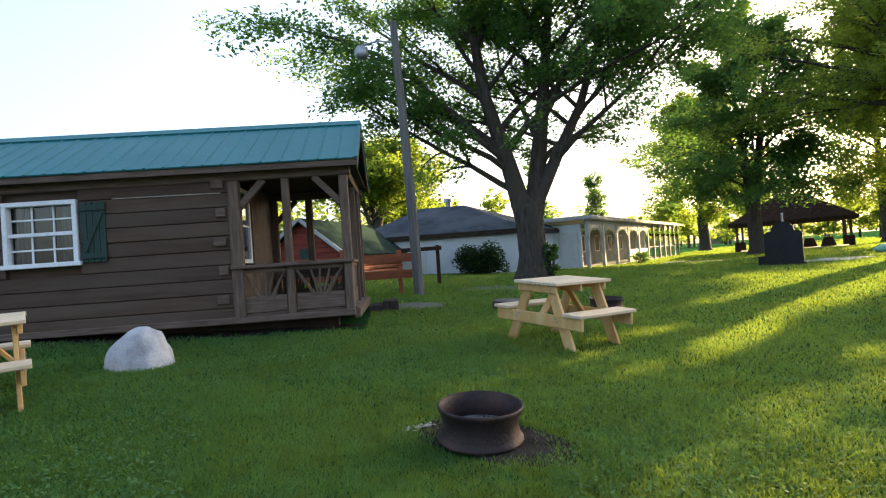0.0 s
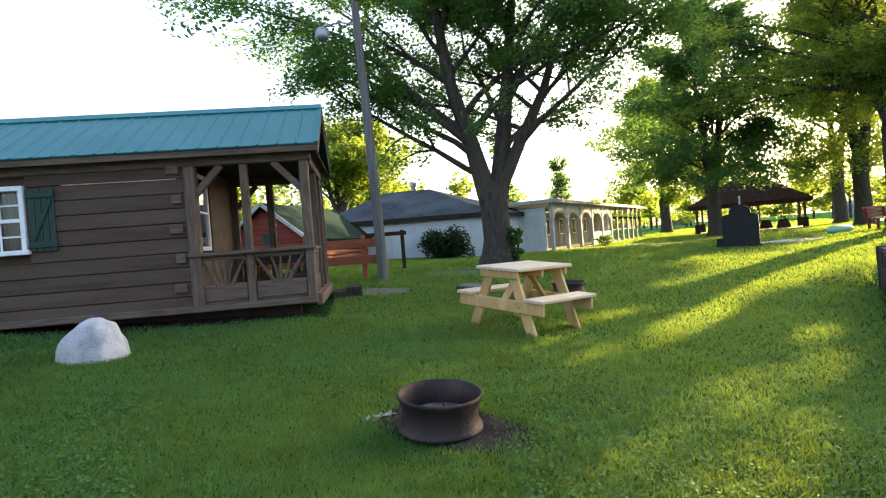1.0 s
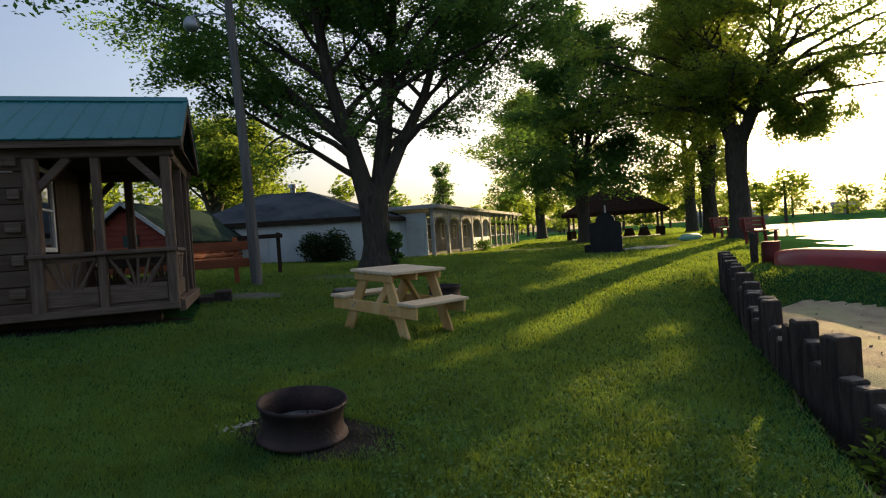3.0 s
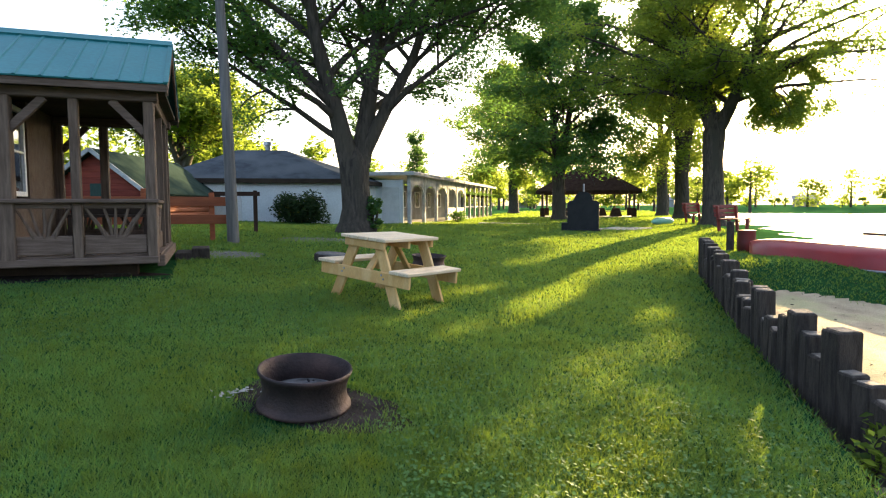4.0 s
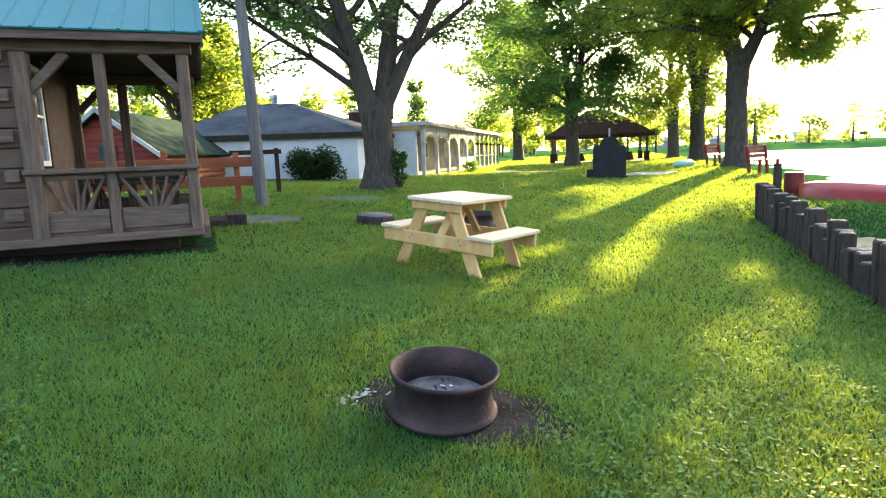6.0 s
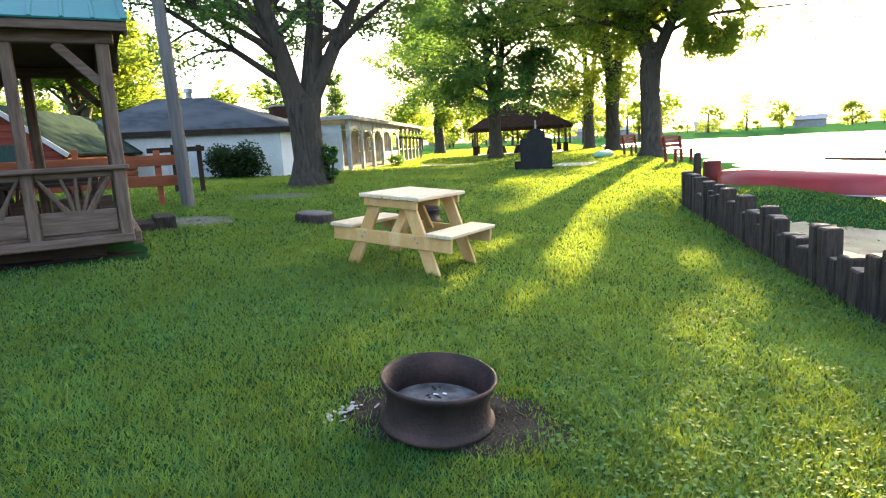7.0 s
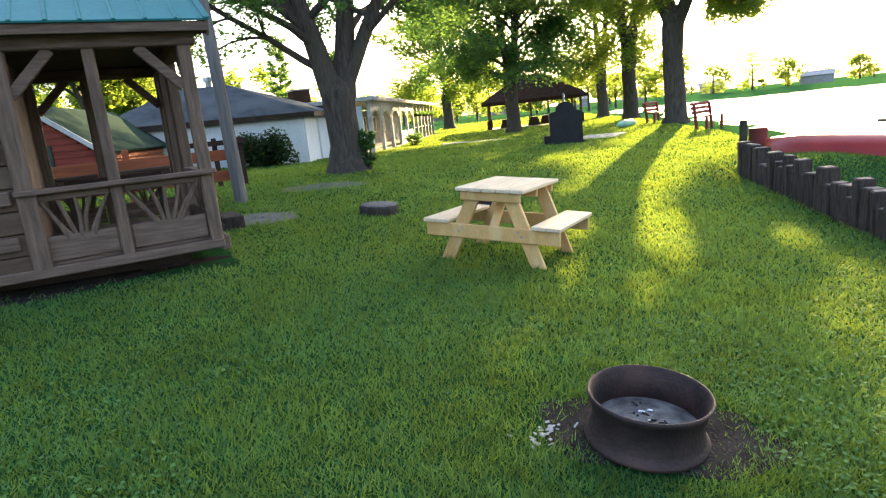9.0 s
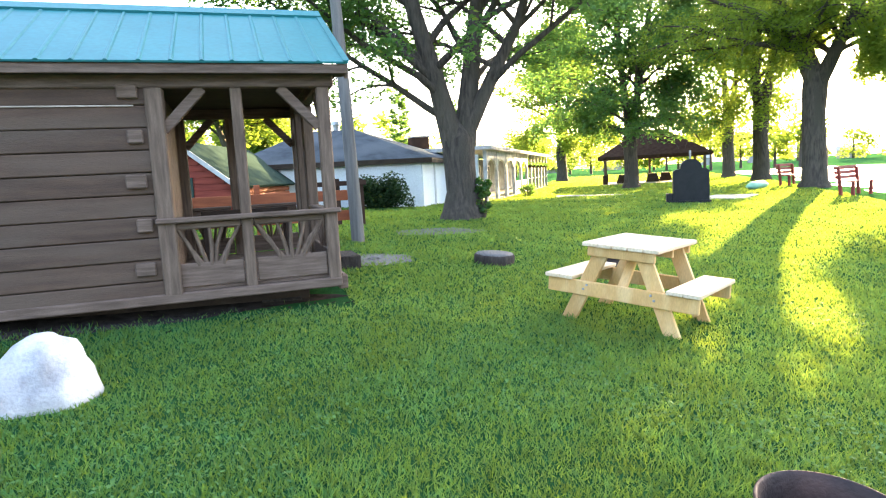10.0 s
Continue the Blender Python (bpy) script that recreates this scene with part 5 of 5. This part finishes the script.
pedal_boat(14.9, 7.35, 25)
pedal_boat(15.25, 6.75, 25)
dock = thing("floating_dock", pose(15.2, 4.6, WATER_Z + 0.15, 0, 0, 25), "low wooden dock at the beach", "dock")
for i in range(16):
    part("plank", Mesh().box((0.19, 1.3, 0.05), pose(-1.6 + i * 0.2, 0, 0.15), 0.006), M_SAND, dock)
for s in (-1, 1):
    part("stringer", Mesh().box((3.3, 0.1, 0.2), pose(0, s * 0.55, 0.02), 0.01), M_TIMBER, dock)
drum = thing("fire_drum", place(11.9, 11.5), "dark red barrel and post at the bank", "barrel")
part("barrel", Mesh().lathe([(0.0, 0), (0.2, 0), (0.21, 0.25), (0.2, 0.5), (0.21, 0.52), (0.0, 0.52)], 20), M_BARRIER, drum)
part("post", Mesh().box((0.14, 0.14, 0.75), pose(-0.4, 0.1, 0.36), 0.02), M_TIMBER, drum)


# ---- far bank ----
def far_bank():
    rnd = random.Random(21)
    for i in range(26):
        az = radians(18 + i * 3.6 + rnd.uniform(-1, 1))
        d = rnd.uniform(205, 245)
        x, y = d * math.sin(az), d * math.cos(az)
        root = thing("far_tree", pose(x, y, 0), "hazy tree on the far bank", "tree", "far trees")
        h = rnd.uniform(7, 14)
        part("trunk", Mesh().tube([(0, 0, -0.3), (0, 0, h * 0.6)], [0.4, 0.2], 7), M_BARK, root)
        cs = [(rnd.uniform(-1, 1) * h * 0.45, rnd.uniform(-1, 1) * h * 0.45, h * rnd.uniform(0.12, 0.9)) for _ in range(22)]
        v, f = leaf_cloud(cs, [h * 0.2] * 22, 1600, 0.4, i + 300, 0.8)
        o = new("crown", fast_mesh("crown", v, f, M_LEAF_SUNLIT))
        o.parent = root
        o["kind"] = "stuff"
    for i in range(14):
        az = radians(22 + i * 6.1 + rnd.uniform(-1.5, 1.5))
        d = rnd.uniform(222, 240)
        root = thing("far_house", pose(d * math.sin(az), d * math.cos(az), 0, 0, 0, -math.degrees(az)), "low camp house on the far bank", "house", "far houses")
        w = rnd.uniform(6, 11)
        part("wall", Mesh().box((w, 5, 2.6), pose(0, 0, 1.3), 0.02), M_FARHOUSE, root)
        part("roof", Mesh().slab([(-2.9, 0), (2.9, 0), (0, 1.4)], w + 0.6, pose(0, 0, 2.6, 0, 0, 90)), M_FARHOUSE, root)
    # woods behind the house and the shelter
    for k, (az0, az1, d0, d1, n) in enumerate(((-40, 10, 60, 80, 26), (10, 48, 110, 150, 26), (40, 112, 238, 262, 60))):
        cs, rr = [], []
        trunks = Mesh()
        for i in range(n):
            az, d = radians(az0 + (az1 - az0) * (i + rnd.random()) / n), rnd.uniform(d0, d1)
            x, y, h = d * math.sin(az), d * math.cos(az), rnd.uniform(6, 10) if k < 2 else rnd.uniform(3, 6)
            trunks.tube([(x, y, -0.3), (x, y, h * 0.7)], [0.3, 0.12], 6, cap=False)
            for j in range(10):
                cs.append((x + rnd.uniform(-1, 1) * h * 0.4, y + rnd.uniform(-1, 1) * h * 0.4, h * rnd.uniform(0.25, 0.95)))
                rr.append(h * 0.2)
        root = thing("woods", pose(0, 0, 0), "line of distant trees behind the buildings", "trees", kind="stuff")
        part("trunks", trunks, M_BARK, root)["kind"] = "stuff"
        v, f = leaf_cloud(cs, rr, 22000, 0.4, 500 + k, 0.8)
        o = new("foliage", fast_mesh("foliage", v, f, M_LEAF_SUNLIT))
        o.parent = root
        o["kind"] = "stuff"


far_bank()


# ---- low stone disc and a second fire ring behind the table ----
disc = thing("stone_disc", on_slope(1.82, 10.5, 0), "low round grey concrete disc in the grass", "stone disc")
part("drum", Mesh().lathe([(0.0, -0.02), (0.27, -0.02), (0.285, 0.02), (0.285, 0.11), (0.27, 0.13), (0.0, 0.13)], 32), M_TIMBER, disc, "dark side")
part("top", Mesh().lathe([(0.26, 0.13), (0.255, 0.142), (0.12, 0.146), (0.0, 0.146)], 32), M_GRAVEL, disc, "grey concrete top")
ring2 = thing("fire_ring", on_slope(3.3, 9.9, 0), "dark rusty wheel rim half hidden behind the table", "fire ring")
part("rim", Mesh().lathe([(0.277, 0.0), (0.287, 0.02), (0.262, 0.06), (0.252, 0.11), (0.266, 0.17), (0.285, 0.2), (0.275, 0.205), (0.25, 0.17), (0.24, 0.1), (0.262, 0.02), (0.277, 0.0)], 40), M_RUST, ring2)
part("ash_bed", Mesh().lathe([(0.245, 0.05), (0.1, 0.06), (0.0, 0.06)], 24), M_DIRT, ring2)


# ---- grass ----
def grass():
    r = np.random.default_rng(7)
    n = 1400000
    rad = np.exp(r.uniform(np.log(1.3), np.log(85), n)) * r.uniform(0.85, 1.15, n)
    ang = r.uniform(radians(-50), radians(88), n)
    back = r.random(n) < 0.12
    ang = np.where(back, r.uniform(radians(80), radians(315), n), ang)
    rad = np.where(back, 9.0 * np.sqrt(r.random(n)), rad)
    x, y = -0.6 + rad * np.sin(ang), 0.6 + rad * np.cos(ang)
    keep = (shore(x, y) < 0.0 + r.normal(0, 0.08, n)) | ((y > 8.4) & (shore(x, y) < 6)) | (mound(x, y) > 0.2 + r.normal(0, 0.05, n))
    keep &= ~((x < CR + 0.15) & (y > CF - 0.12 + r.normal(0, 0.12, n)) & (y < CB))
    keep &= np.hypot(x - 0.45, y - 4.18) > 0.29
    ca, sa = np.cos(radians(39)), np.sin(radians(39))
    px, py = (x - 0.52) * ca - (y - 4.2) * sa, (x - 0.52) * sa + (y - 4.2) * ca
    keep &= ((px / 0.64) ** 2 + (py / 0.36) ** 2 > r.uniform(0.35, 1.15, n)) | (r.random(n) < 0.06)
    keep &= (((x - 0.25) / 0.62) ** 2 + ((y - 11.2) / 0.5) ** 2 > r.uniform(0.15, 1.2, n)) | (r.random(n) < 0.12)
    keep &= (((x - 2.2) / 0.9) ** 2 + ((y - 14.0) / 0.6) ** 2 > r.uniform(0.1, 1.2, n)) | (r.random(n) < 0.3)
    keep &= np.hypot(x - 1.82, y - 10.5) > 0.3
    keep &= ~((y > 25.5) & (x < 9 + (y - 28) * 0.66))
    keep &= (shore(x, y) < 2.5) | (mound(x, y) > 0.2)
    x, y, rad = x[keep], y[keep], rad[keep]
    n = len(x)
    tuft = 0.5 + 0.5 * np.sin(x * 3.1 + 1.3 * np.sin(y * 2.3)) * np.sin(y * 2.7 + 1.1 * np.sin(x * 1.9))
    patchy = 0.5 + 0.5 * np.sin(x * 9.7 + 2.1 * np.sin(y * 7.3)) * np.sin(y * 8.9 + 1.7 * np.sin(x * 6.1))
    h = (0.020 + 0.040 * r.random(n) * (0.5 + 0.8 * tuft) * (0.6 + 0.6 * patchy)) * (1 + rad * 0.015)
    w = 0.0014 + 0.0008 * rad
    a = r.uniform(0, 2 * np.pi, n)
    lean = r.normal(0, 0.6, (n, 2)) * h[:, None]
    z = ground_z(x, y) - 0.003
    side = np.stack([np.cos(a), np.sin(a), 0 * a], 1) * w[:, None]
    base = np.stack([x, y, z], 1)
    tip = base + np.stack([lean[:, 0], lean[:, 1], h], 1)
    v = np.stack([base - side, base + side, tip], 1).reshape(-1, 3)
    f = np.arange(3 * n).reshape(-1, 3)
    tagged(new("grass", fast_mesh("grass", v, f, M_BLADE)), "short mown green grass with uneven tufts", "grass", kind="stuff")
    # clover
    m = 60000
    rad = np.exp(r.uniform(np.log(1.4), np.log(14), m))
    ang = r.uniform(radians(-48), radians(70), m)
    x, y = -0.6 + rad * np.sin(ang), 0.6 + rad * np.cos(ang)
    ok = (shore(x, y) < -0.1) & ~((x < CR + 0.2) & (y > CF)) & (np.hypot(x - 0.55, y - 4.36) > 0.55)
    ok &= np.sin(x * 1.3 + 2) * np.sin(y * 1.1 + x * 0.4) > -0.1
    x, y = x[ok], y[ok]
    m = len(x)
    c = np.stack([x, y, ground_z(x, y) + r.uniform(0.02, 0.05, m)], 1)
    a = r.uniform(0, 6.28, m)
    s = r.uniform(0.006, 0.014, m)[:, None]
    e1 = np.stack([np.cos(a), np.sin(a), r.normal(0, 0.3, m)], 1) * s
    e2 = np.stack([-np.sin(a), np.cos(a), r.normal(0, 0.3, m)], 1) * s
    v = np.stack([c - e1, c - e2, c + e1, c + e2], 1).reshape(-1, 3)
    tagged(new("clover", fast_mesh("clover", v, np.arange(4 * m).reshape(-1, 4), M_CLOVER)), "low clover leaves among the lawn grass", "clover", kind="stuff")


def litter():
    """Dry leaves and bits of bark lying on the beach and under the cabin's edge."""
    r = np.random.default_rng(31)
    n = 900
    s, d = r.uniform(-4, 7, n), r.uniform(0.3, 6.5, n)
    x, y = 4.45 + 0.6 * s + 0.8 * d, 4.3 + 0.8 * s - 0.6 * d
    x2, y2 = r.uniform(-9, -0.5, 260), CF - r.exponential(0.12, 260) + 0.1
    x, y = np.concatenate([x, x2]), np.concatenate([y, y2])
    n = len(x)
    c = np.stack([x, y, ground_z(x, y) + 0.022], 1)
    a = r.uniform(0, 6.28, n)
    e1 = np.stack([np.cos(a), np.sin(a), r.normal(0, 0.25, n)], 1) * r.uniform(0.015, 0.05, n)[:, None]
    e2 = np.stack([-np.sin(a), np.cos(a), r.normal(0, 0.25, n)], 1) * r.uniform(0.008, 0.02, n)[:, None]
    v = np.stack([c - e1, c - e2, c + e1, c + e2], 1).reshape(-1, 3)
    tagged(new("leaf_litter", fast_mesh("leaf_litter", v, np.arange(4 * n).reshape(-1, 4), M_DIRT)), "dry brown leaf litter on sand and soil", "leaf litter", kind="stuff")


litter()
# dark soil that also stands in for the deep shadow below the cabin edge
patch("soil_strip", -5.0, CF + 0.4, 4.4, 0.7, M_DIRT, "dark strip of bare soil and painted shadow under the cabin edge", "soil", 12, 0.012)


grass()
